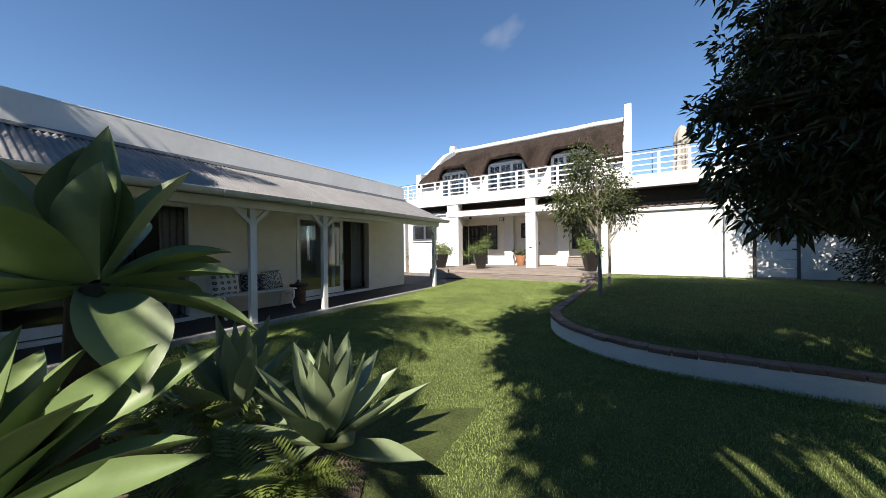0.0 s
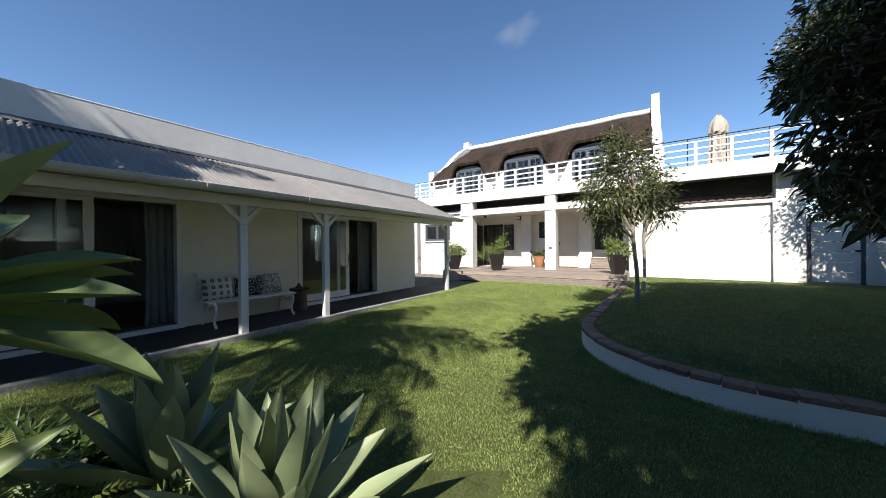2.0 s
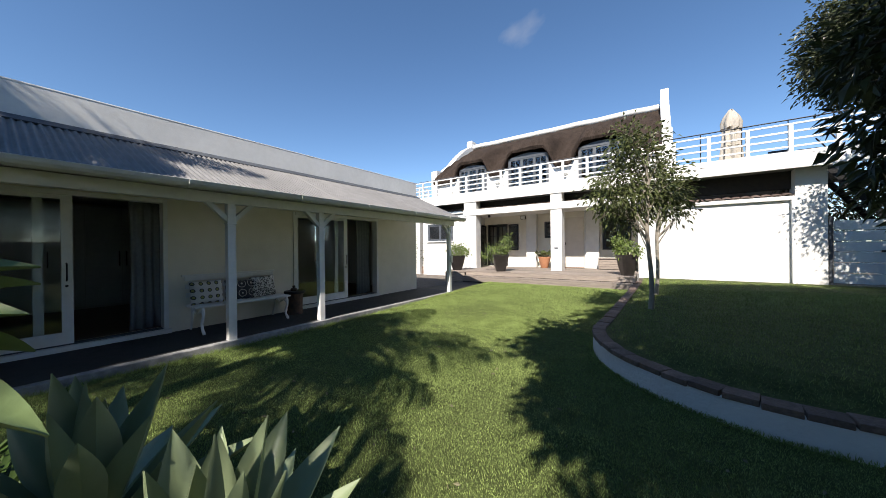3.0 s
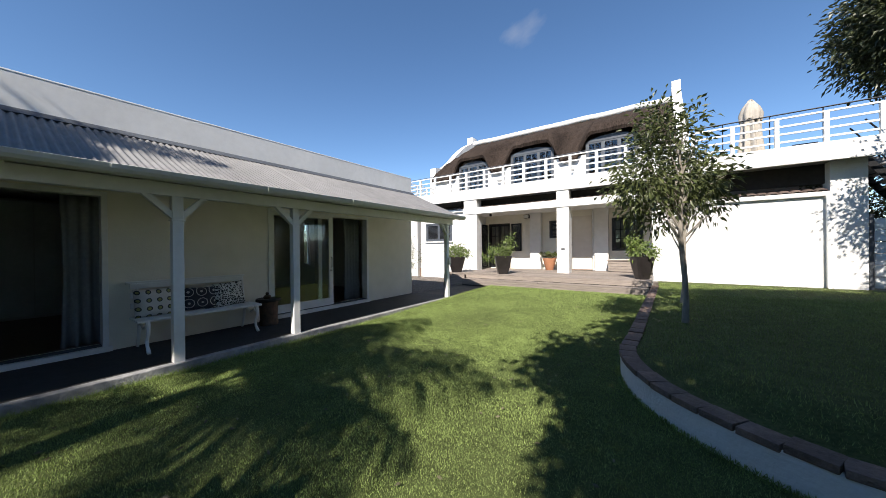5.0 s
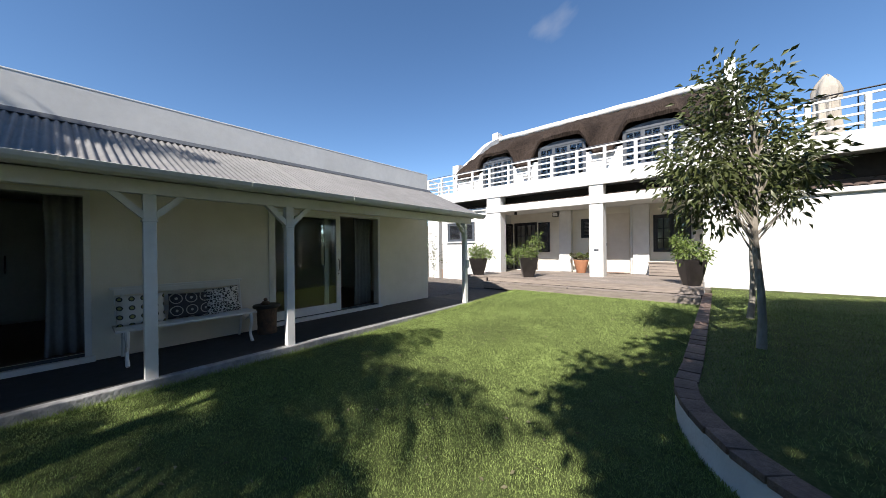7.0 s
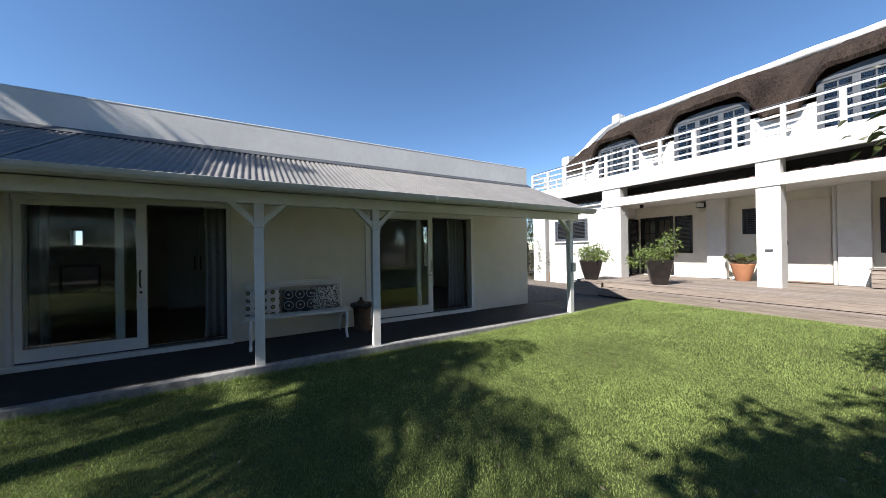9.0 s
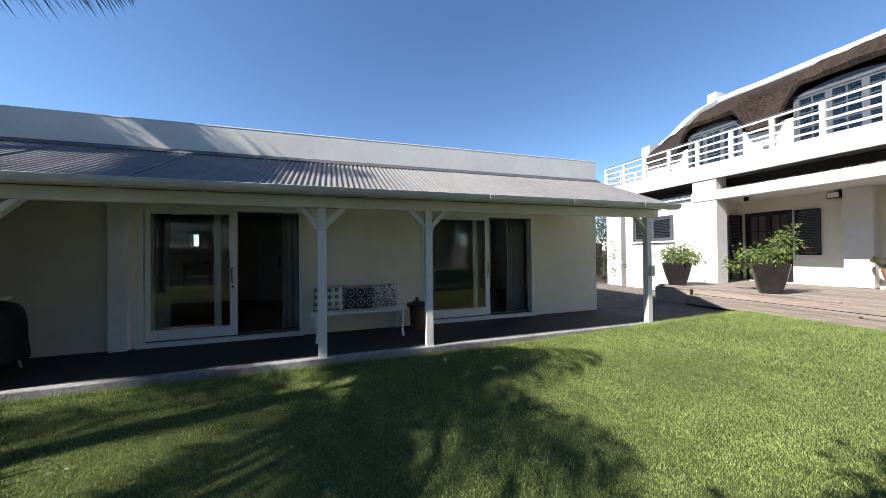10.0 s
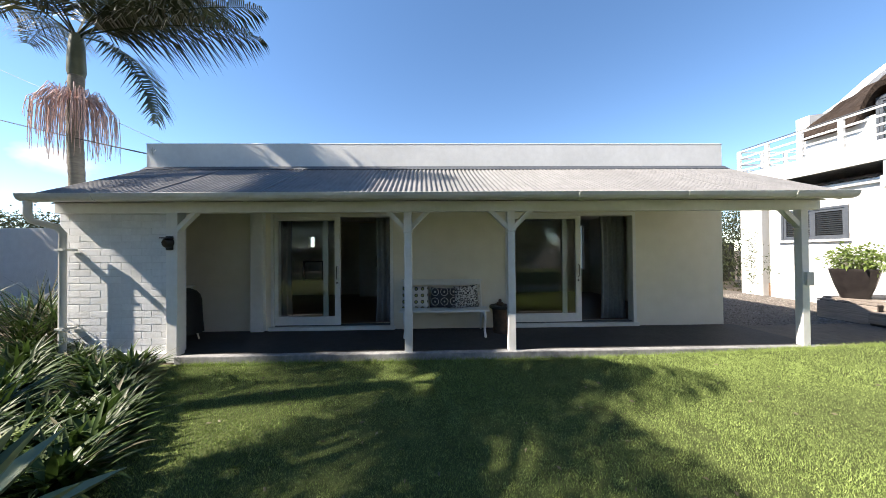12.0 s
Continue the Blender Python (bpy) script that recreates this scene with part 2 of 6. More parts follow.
KERB_LINE = np.concatenate([np.linspace((a.x, a.y), (b.x, b.y), 8) for a, b in zip(KERB, KERB[1:])])


def lz_np(x, y):
    """Height of the raised lawn, which banks up behind its kerb."""
    x, y = np.asarray(x, dtype=float), np.asarray(y, dtype=float)
    d = np.full(x.shape, 9.0)
    for kx, ky in KERB_LINE[::2]:
        d = np.minimum(d, np.hypot(x - kx, y - ky))
    u = np.clip((d - 0.16) / 0.5, 0, 1)
    far = np.clip((13.5 - y) / 4.0, 0.15, 1)
    return UPPER + 0.006 * (y - 4.2) + 0.12 * far * u * u * (3 - 2 * u)


def lz(x, y):
    return float(lz_np(x, y))


um = bmesh.new()
rings = []
for off in (0.16, 0.3, 0.45, 0.66):
    ring = []
    for k, p in enumerate(KERB):
        d = (KERB[min(k + 1, len(KERB) - 1)] - KERB[max(k - 1, 0)]).normalized()
        q = p + Vector((-d.y, d.x, 0)) * off
        ring.append(um.verts.new((q.x, q.y, lz(q.x, q.y))))
    rings.append(ring)
for p, q in zip(rings, rings[1:]):
    for k in range(len(p) - 1):
        um.faces.new((p[k], p[k + 1], q[k + 1], q[k]))
um.faces.new(rings[-1] + [um.verts.new((x, y, lz(x, y))) for x, y in ((9.0, 14.0), (-0.3, 14.0))])
um.faces.new([rings[k][0] for k in (3, 2, 1, 0)] + [um.verts.new((x, 14.0, lz(x, 14.0))) for x in (-0.85, -0.3)])
bmesh.ops.triangulate(um, faces=um.faces)
bmesh.ops.recalc_face_normals(um, faces=um.faces)
tagged(part("upper_lawn", um, LAWN), "raised shaded lawn held by a white kerb wall", "lawn", kind="structure")
# white kerb wall
km = bmesh.new()
rows = []
for k, p in enumerate(KERB):
    d = (KERB[min(k + 1, len(KERB) - 1)] - KERB[max(k - 1, 0)]).normalized()
    n = Vector((-d.y, d.x, 0))
    top = uz(p.y) - 0.022
    rows.append([km.verts.new(p + n * o + Vector((0, 0, z))) for o, z in ((0, -0.05), (0, top - 0.01), (0.01, top), (0.17, top), (0.18, -0.05))])
for p, q in zip(rows, rows[1:]):
    for k in range(4):
        km.faces.new((p[k], q[k], q[k + 1], p[k + 1]))
bmesh.ops.recalc_face_normals(km, faces=km.faces)
kerb_wall = tagged(part("kerb_wall", km, PLASTER, smooth=True), "low curved white kerb wall with a brick coping", "kerb", kind="structure")

# ---- cottage structure ----
WX = -7.05
D1 = (0.27, 2.55, 0.17, 2.28)
D2 = (4.68, 7.20, 0.17, 2.28)
wall("wall_cottage_front", "y", -2.0, 8.92, 0.0, 3.58, WX - 0.25, WX, [D1, D2], CREAM, "cream plastered cottage front wall with a white parapet")
wall("wall_cottage_side_south", "x", -12.0, WX - 0.25, 0.0, 3.2, -2.0, -1.75, [], CREAM, "cream plastered cottage end wall")
wall("wall_cottage_side_north", "x", -12.0, WX - 0.25, 0.0, 3.2, 8.67, 8.92, [], CREAM, "cream plastered cottage end wall beside the gravel")
wall("wall_cottage_back", "y", -1.75, 8.67, 0.0, 3.2, -12.0, -11.75, [(-0.94, -0.74, 1.74, 2.12), (8.25, 8.5, 0.9, 2.45)], CREAM, "cottage back wall with two narrow windows")
wall("wall_cottage_partition", "x", -11.75, WX - 0.25, 0.12, 2.6, 3.6, 3.72, [], CREAM, "plastered wall between two rooms")
tagged(part("ceiling", boxes((-11.75, -1.75, 2.6, WX - 0.25, 8.67, 2.7))  , PLASTER), "plain white room ceiling", "ceiling", kind="structure")
tagged(part("roof_cottage", boxes((-12.2, -2.0, 3.2, WX - 0.25, 8.92, 3.3)), STEEL), "flat grey sheet roof behind the parapet", "roof", kind="structure")
tagged(part("floor", boxes((-11.75, -1.75, 0.0, WX - 0.25, 8.67, 0.14)), WOODFLOOR), "brown timber room floor", "floor", kind="structure")
tagged(part("parapet_face", boxes((WX, -2.0, 3.16, WX + 0.012, 8.93, 3.585))  , PAINT), "white painted parapet band above the veranda roof", "wall", kind="structure")
tagged(part("parapet_coping", boxes((WX - 0.27, -2.01, 3.58, WX + 0.016, 8.94, 3.612), bev=0.012), PAINT), "thin white parapet coping", "wall", kind="structure")
tagged(part("pilaster", boxes((WX, -0.06, 0.1, WX + 0.10, 0.17, 2.3), bev=0.006), PAINT), "white plastered pilaster beside the sliding doors", "wall", kind="structure")
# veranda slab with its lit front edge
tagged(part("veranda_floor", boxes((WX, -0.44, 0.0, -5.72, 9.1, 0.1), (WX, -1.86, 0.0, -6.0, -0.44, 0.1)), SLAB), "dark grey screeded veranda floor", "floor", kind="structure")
tagged(part("veranda_edge", boxes((-5.72, -0.32, -0.01, -5.60, 9.1, 0.104), bev=0.012), SLABEDGE), "worn grey concrete veranda edge", "floor", kind="structure")
tagged(part("path", boxes((-7.0, 9.1, 0.0, -5.66, 11.9, 0.075)), PATHPAVE), "dark paved path from veranda to deck", "pavement", kind="structure")
tagged(part("path_edging", boxes((-5.66, 9.1, 0.0, -5.60, 12.0, 0.11), bev=0.008), DECK), "brown timber path edging", "edging", kind="structure")
tagged(part("gravel_yard", boxes((-16.0, 8.92, -0.004, -7.0, 14.2, 0.04)), GRAVEL), "grey brown gravel yard", "gravel", kind="structure")

# ---- house structure ----
FY = 13.53
DK = 0.50
tagged(part("porch_floor", boxes((-7.9, FY - 0.1, 0.0, -0.98, 15.6, DK - 0.03)), SLABEDGE), "porch base under the timber deck", "floor", kind="structure")
wall("wall_porch_back", "x", -8.0, -0.9, 0.0, 3.5, 15.6, 15.85, [(-7.75, -6.62, DK, 2.62), (-4.78, -4.30, 1.86, 2.62), (-2.35, -1.3, 1.3, 2.6)], CREAM, "cream plastered porch back wall")
wall("wall_porch_side_west", "y", FY + 0.45, 15.6, 0.0, 3.5, -8.15, -7.9, [], PLASTER, "white porch side wall")
wall("wall_porch_side_east", "y", 14.25, 15.6, 0.0, 3.5, -1.0, -0.75, [], PLASTER, "white porch end wall")
tagged(part("porch_pier", boxes((-5.58, 15.35, DK, -5.1, 15.6, 3.0), bev=0.01), PLASTER), "white plastered porch pier", "wall", kind="structure")
tagged(part("porch_pier_east", boxes((-2.95, 15.35, DK, -2.45, 15.6, 3.0), bev=0.01), PLASTER), "white plastered porch pier", "wall", kind="structure")
tagged(part("porch_ceiling", boxes((-7.9, FY + 0.2, 3.0, -1.0, 15.6, 3.08)), PLASTER), "white porch ceiling", "ceiling", kind="structure")
tagged(part("porch_beam", boxes((-7.95, FY - 0.05, 2.93, -0.98, FY + 0.2, 3.2), bev=0.012), PLASTER), "white plastered porch beam", "beam", kind="structure")
# sheet closing the gap, its dark colour painted in for the shade there
tagged(part("recess_wall", boxes((-7.9, 14.25, 3.08, 3.5, 14.4, 3.6)), DARKSHADEWALL), "wall in the gap under the balcony, its shade put in as dark colour", "wall", kind="structure")
for nm, x0, x1 in (("pillar_west", -7.92, -7.28), ("pillar_east", -3.93, -3.50)):
    tagged(part(nm, boxes((x0, FY - 0.02, 0.3, x1, FY + 0.43, 3.6), bev=0.012), PLASTER), "square white plastered porch pillar", "pillar", kind="structure")
wall("wall_wing_west", "x", -10.75, -7.9, 0.0, 3.25, 13.98, 14.2, [(-10.4, -8.85, 1.80, 2.68)], PLASTER, "white plastered lower wing wall")
tagged(part("wing_pier", boxes((-11.7, 14.0, 0.0, -11.0, 14.35, 3.2), bev=0.01), PLASTER), "white plastered pier with leaf shadows", "wall", kind="structure")
WY = 14.05
wall("wall_wing_east", "x", -1.0, 3.3, 0.0, 2.8, WY, WY + 0.2, [], PLASTER, "broad blank white plastered wall facing the lawn")
tagged(part("wing_cornice", boxes((-1.02, WY - 0.09, 2.72, 2.92, WY, 2.84), bev=0.015), PLASTER), "white plastered wall cornice", "wall", kind="structure")
tagged(part("wing_pillar", boxes((2.80, WY - 0.10, 0.1, 3.42, WY + 0.35, 3.6), bev=0.012), PLASTER), "white plastered corner pillar in leaf shadow", "pillar", kind="structure")
wall("wall_boundary", "x", 4.55, 14.0, 0.0, 2.1, WY, WY + 0.2, [], PLASTER, "white boundary wall under the trees")
# balcony
tagged(part("balcony_floor", boxes((-11.25, FY + 0.02, 3.6, 3.5, 15.9, 3.9)), SLABEDGE), "balcony floor slab", "balcony", kind="structure")
tagged(part("balcony_fascia", boxes((-11.3, FY - 0.06, 3.55, 6.4, FY + 0.02, 4.02), bev=0.012), PLASTER), "white balcony fascia", "balcony", kind="structure")
tagged(part("balcony_fascia_side", boxes((-11.3, FY + 0.02, 3.55, -11.2, 15.9, 4.02), bev=0.012), PLASTER), "white balcony fascia return", "balcony", kind="structure")
tagged(part("terrace_floor", boxes((0.1, 15.9, 3.6, 4.6, 24.0, 3.9)), SLABEDGE), "roof terrace floor", "balcony", kind="structure")
UY = 15.9
WINS = [(-9.60, -7.90, 5.98), (-6.67, -4.65, 6.10), (-3.33, -1.45, 6.05)]
wall("wall_upper", "x", -11.3, -0.2, 3.6, 5.36, UY, UY + 0.25, [(a, b, 4.0, t) for a, b, t in WINS], PLASTER, "white plastered upper wall under the thatch")


def eave(x):
    """Height of the thatch's lower edge: it lifts over every window."""
    z = 5.02
    for a, b, t in WINS:
        c, h = (a + b) / 2, (b - a) / 2
        u = max(0.0, 1.0 - max(0.0, abs(x - c) - h * 0.72) / (h * 0.62))
        z = max(z, 5.12 + (t + 0.04 - 5.12) * (u * u * (3 - 2 * u)) ** 0.6)
    return z


RY, RZ = 20.6, 8.50


def thatch():
    bm = bmesh.new()
    nx, ns = 150, 26
    top, low = [], []
    for i in range(nx + 1):
        x = -11.25 + 11.0 * i / nx
        ze = eave(x)
        col = []
        for k in range(ns + 1):
            s = k / ns
            bul = 0.15 * math.sin(math.pi * min(1, s * 1.02)) * (1 - s) ** 0.6
            z = ze + 0.34 + (RZ - ze - 0.34) * s + bul
            y = 15.62 + (RY - 15.62) * s
            if s < 0.12:
                z -= 0.22 * (1 - s / 0.12) ** 2
            wob = 0.045 * noise.noise((x * 1.7, y * 1.7, z)) + 0.02 * noise.noise((x * 7, y * 5, z * 5))
            col.append(bm.verts.new((x, y - wob, z + wob)))
        top.append(col)
        low.append([bm.verts.new((x, 15.68, ze + 0.02 * noise.noise((x * 6, 3, 1)))), bm.verts.new((x, 16.3, ze + 0.3))])
    for i in range(nx):
        for k in range(ns):
            bm.faces.new((top[i][k], top[i + 1][k], top[i + 1][k + 1], top[i][k + 1]))
        bm.faces.new((low[i][0], low[i + 1][0], top[i + 1][0], top[i][0]))
        bm.faces.new((low[i][1], low[i + 1][1], low[i + 1][0], low[i][0]))
    return tagged(part("thatch_roof", bm, THATCH, smooth=True), "dark weathered thatch roof lifting over the upper windows", "roof", kind="structure")


thatch()
bm = bmesh.new()
tube(bm, [(x, RY, RZ + 0.13 + 0.05 * noise.noise((x * 0.8, 0, 0))) for x in np.linspace(-11.3, -0.2, 40)], 0.17, 10)
tagged(part("ridge_capping", bm, PLASTER, smooth=True), "white plastered ridge capping", "roof", kind="structure")
gable = [(16.0, 3.6), (16.0, 6.05), (16.5, 6.12), (16.9, 6.25), (17.6, 6.72), (18.5, 7.5), (19.4, 8.15), (20.3, 8.62), (20.32, 9.05), (20.95, 9.05), (21.0, 8.6), (26.0, 5.0), (26.0, 3.6)]
bm = prism(bmesh.new(), gable, "x", -11.65, -11.25)
tagged(part("gable_west", bm, PLASTER), "white plastered gable with a stepped shoulder", "gable", kind="structure")
bm = prism(bmesh.new(), [(a, b + (0.35 if 20 < a < 21 else 0)) for a, b in gable], "x", -0.27, 0.08)
tagged(part("gable_east", bm, PLASTER), "white plastered gable end with a square finial", "gable", kind="structure")
wall("wall_house_west", "y", 14.2, 26.0, 0.0, 3.6, -11.62, -11.4, [], PLASTER, "white plastered side wall of the house")
wall("wall_house_east", "y", 15.85, 26.0, 0.0, 3.6, -0.25, 0.0, [], PLASTER, "white plastered side wall of the house")
wall("wall_house_inner", "x", -11.4, -0.25, 0.0, 3.6, 19.0, 19.2, [], CREAM, "inner room wall of the house")
tagged(part("floor_house", boxes((-11.4, 15.85, 0.0, -0.25, 19.0, 0.45), (-11.4, 14.2, 0.0, -8.15, 15.85, 0.45)), WOODFLOOR), "brown timber floor of the house", "floor", kind="structure")
wall("wall_house_back", "x", -11.6, 0.0, 0.0, 5.2, 25.8, 26.0, [], PLASTER, "white rear house wall")
tagged(part("thatch_rear", prism(bmesh.new(), [(RY, RZ - 0.1), (RY, RZ), (26.1, 5.1), (26.1, 4.9)], "x", -11.25, -0.25), THATCH), "dark rear thatch slope", "roof", kind="structure")
tagged(part("upper_floor", boxes((-11.3, 16.15, 3.6, -0.2, 25.8, 3.8)), WOODFLOOR), "upper room floor", "floor", kind="structure")

# ---- veranda: roof, gutter, posts ----
roof = thing("veranda_roof", (-6.2, 3.4, 2.7), "grey corrugated steel lean-to veranda roof", "roof", kind="structure")
for i in range(15):
    vs, fs = [], []
    n = 62
    for k in range(n + 1):
        u = (i + k / n) / 15
        yt, yb = -1.98 + u * 10.95, -2.02 + u * 11.18
        c = 0.017 * math.sin(2 * math.pi * u * 152) + (0.004 if k > n - 5 else 0)
        for j in range(4):
            f = j / 3
            sag = -0.012 * math.sin(math.pi * f) * (0.6 + 0.5 * noise.noise((i * 3.1, f, 0)))
            vs.append((-7.035 + 1.70 * f, yt + (yb - yt) * f, 3.13 - 0.81 * f + c + sag))
    for k in range(n):
        for j in range(3):
            a = k * 4 + j
            fs.append((a, a + 1, a + 5, a + 4))
    raw("roof_sheet", vs, fs, STEEL, roof, smooth=True)
part("flashing", prism(bmesh.new(), [(-7.036, 3.17), (-7.02, 3.17), (-6.90, 3.085), (-6.91, 3.075), (-7.036, 3.14)], "y", -1.99, 8.96), BLUEFRAME, roof, "dark flashing strip along the parapet")
for k, y in enumerate(np.linspace(-2.0, 9.1, 13)):
    part("rafter", prism(bmesh.new(), [(-7.0, 3.09), (-5.42, 2.32), (-5.42, 2.24), (-7.0, 2.99)], "y", y - 0.025, y + 0.025), PAINT, roof)
# unseen lining, added so that its white brightens the veranda wall
tagged(part("veranda_ceiling", prism(bmesh.new(), [(-7.03, 2.985), (-5.46, 2.235), (-5.46, 2.247), (-7.03, 2.997)], "y", -1.82, 8.95), PAINT), "white lining added under the veranda roof to bounce light onto the wall", "ceiling", kind="structure")
gut = thing("gutter", (-5.3, 3.5, 2.2), "pale grey painted half-round gutter along the veranda eave", "gutter")
prof = [(-5.40, 2.305), (-5.40, 2.315), (-5.262, 2.345), (-5.248, 2.34), (-5.252, 2.322), (-5.258, 2.298), (-5.278, 2.266), (-5.31, 2.25), (-5.35, 2.246), (-5.40, 2.25)]
part("trough", prism(bmesh.new(), prof, "y", -2.04, 9.18), GUTTER, gut)
for y in (-1.1, 0.9, 2.35, 3.85, 5.3, 6.8, 8.3):
    part("bracket", prism(bmesh.new(), [(x - 0.004 if x < -5.39 else x + 0.006, z - 0.006) for x, z in prof], "y", y - 0.016, y + 0.016), GUTTER, gut, "gutter joint band")
dp = thing("downpipe", (-5.62, -1.85, 0.0), "pale grey painted downpipe on the brick wall", "pipe")
part("pipe", tube(bmesh.new(), [(-5.33, -1.96, 2.262), (-5.33, -1.96, 2.08), (-5.36, -1.95, 2.0), (-5.45, -1.92, 1.97), (-5.58, -1.88, 1.93), (-5.62, -1.85, 1.85), (-5.62, -1.85, 1.0), (-5.62, -1.85, 0.02)], 0.042, 12), GUTTER, dp, smooth=True)
for z in (0.5, 1.6):
    part("clip", boxes((-5.75, -1.91, z, -5.57, -1.79, z + 0.03), bev=0.004), GUTTER, dp)
tagged(part("veranda_beam", boxes((-5.755, -2.0, 2.13, -5.645, 9.1, 2.295), bev=0.006), PAINT), "white painted veranda beam", "beam", kind="structure")


def post(y, sides):
    p = thing("veranda_post", (-5.70, y, 0.1), "white painted square timber veranda post with braces", "post", "veranda posts")
    part("shaft", boxes((-5.752, y - 0.055, 0.1, -5.648, y + 0.055, 2.13), bev=0.006), PAINT, p)
    part("capital", boxes((-5.762, y - 0.066, 1.83, -5.638, y + 0.066, 1.85), bev=0.004), PAINT, p)
    for s in sides:
        bm = prism(bmesh.new(), [(y + s * 0.055, 1.86), (y + s * 0.055, 1.95), (y + s * 0.24, 2.135), (y + s * 0.33, 2.135)], "x", -5.74, -5.66)
        part("brace", bm, PAINT, p)


post(2.95, (-1, 1))
post(4.455, (-1, 1))
post(8.86, (-1,))
pb = bmesh.new()
box(pb, -5.64, 8.82, 1.0, -5.60, 8.93, 1.2, 0.006)
tagged(part("junction_box", pb, GUTTER), "small grey electrical box on a veranda post", "electrical box")
brk = bmesh.new()
prism(brk, [(-0.32, 1.86), (-0.32, 1.95), (-0.13, 2.135), (-0.04, 2.135)], "x", -5.74, -5.66)
tagged(part("wall_brace", brk, PAINT), "white timber brace under the beam", "beam", kind="structure")

# ---- brick store wall ----
tagged(part("store_wall", boxes((-6.0, -2.06, 0.0, -5.764, -0.46, 2.42), (-7.05, -2.06, 0.0, -6.0, -1.86, 2.3)), MORTAR), "white painted brick store wall", "wall", kind="structure")
tagged(part("store_gable", prism(bmesh.new(), [(-7.04, 2.3), (-7.04, 3.07), (-5.48, 2.35), (-5.48, 2.30)], "y", -2.0, -1.84), MORTAR), "white painted wall end under the veranda roof", "wall", kind="structure")
tagged(part("store_plinth", boxes((-5.79, -2.08, 0.0, -5.715, -0.46, 0.13), bev=0.01), BRICKPAINT), "white painted wall plinth", "wall", kind="structure")
tagged(part("store_corner_post", boxes((-5.80, -0.475, 0.0, -5.66, -0.32, 2.22), bev=0.01), PAINT), "smooth white corner post of the brick store", "wall", kind="structure")
lan = thing("wall_lantern", (-5.66, -0.42, 1.62), "black metal bulkhead lantern on a white post", "lamp")
part("back_plate", boxes((-5.662, -0.47, 1.60, -5.645, -0.37, 1.80), bev=0.006), BLACKMETAL, lan)
lb = bmesh.new()
tube(lb, [(-5.645, -0.42, 1.70), (-5.60, -0.42, 1.705), (-5.575, -0.42, 1.70)], [0.075, 0.07, 0.045], 14)
part("body", lb, BLACKMETAL, lan, smooth=True)
part("hood", boxes((-5.645, -0.49, 1.765, -5.565, -0.35, 1.78), bev=0.005), BLACKMETAL, lan)

# covered barbecue in the bay
COVER = mat("black_cover_cloth", (0.012, 0.012, 0.013), (0.007, 0.007, 0.008), 14, 0.7, 0.4, 40, stain=0.2)
kb = thing("covered_barbecue", (-6.35, -0.80, 0.1), "barbecue under a black fabric cover beside the shelf", "barbecue")
bm = lathe(bmesh.new(), [(0.285, 0.26), (0.282, 0.34), (0.275, 0.46), (0.272, 0.58), (0.27, 0.70), (0.262, 0.78), (0.235, 0.87), (0.19, 0.93), (0.11, 0.975), (0.02, 0.985)], -6.35, -0.80)
for v in bm.verts:
    a = math.atan2(v.co.y + 0.80, v.co.x + 6.35)
    fold = 0.012 * math.sin(7 * a + 3 * v.co.z) + 0.008 * noise.noise((v.co.x * 6, v.co.y * 6, v.co.z * 4))
    v.co.x += fold * math.cos(a) * min(1.0, (1.0 - v.co.z) * 2)
    v.co.y += fold * math.sin(a) * min(1.0, (1.0 - v.co.z) * 2)
part("cover", bm, COVER, kb, smooth=True)
for a in (0.6, 2.7, 4.8):
    part("leg", tube(bmesh.new(), [(-6.35 + 0.12 * math.cos(a), -0.80 + 0.12 * math.sin(a), 0.6), (-6.35 + 0.26 * math.cos(a), -0.80 + 0.22 * math.sin(a), 0.1)], 0.012, 8), GUTTER, kb)
part("badge", boxes((-6.078, -0.80, 0.625, -6.072, -0.64, 0.665)), GUTTER, kb, "pale lettering bar")
sh = thing("wall_shelf", (WX, -1.5, 0.95), "small white bracketed shelf on the bay wall", "shelf")
part("board", boxes((WX, -1.85, 0.945, WX + 0.2, -1.13, 0.97), bev=0.004), PAINT, sh)
part("bracket", prism(bmesh.new(), [(WX, 0.945), (WX, 0.83), (WX + 0.15, 0.945)], "y", -1.20, -1.17), PAINT, sh)
pn = bmesh.new()
box(pn, WX + 0.012, -1.90, 3.47, WX + 0.03, -1.84, 3.50, 0.002)
box(pn, WX + 0.012, -1.88, 3.40, WX + 0.035, -1.86, 3.53, 0.002)
tagged(part("cable_bracket", pn, GUTTER), "small grey cable bracket on the parapet", "bracket")


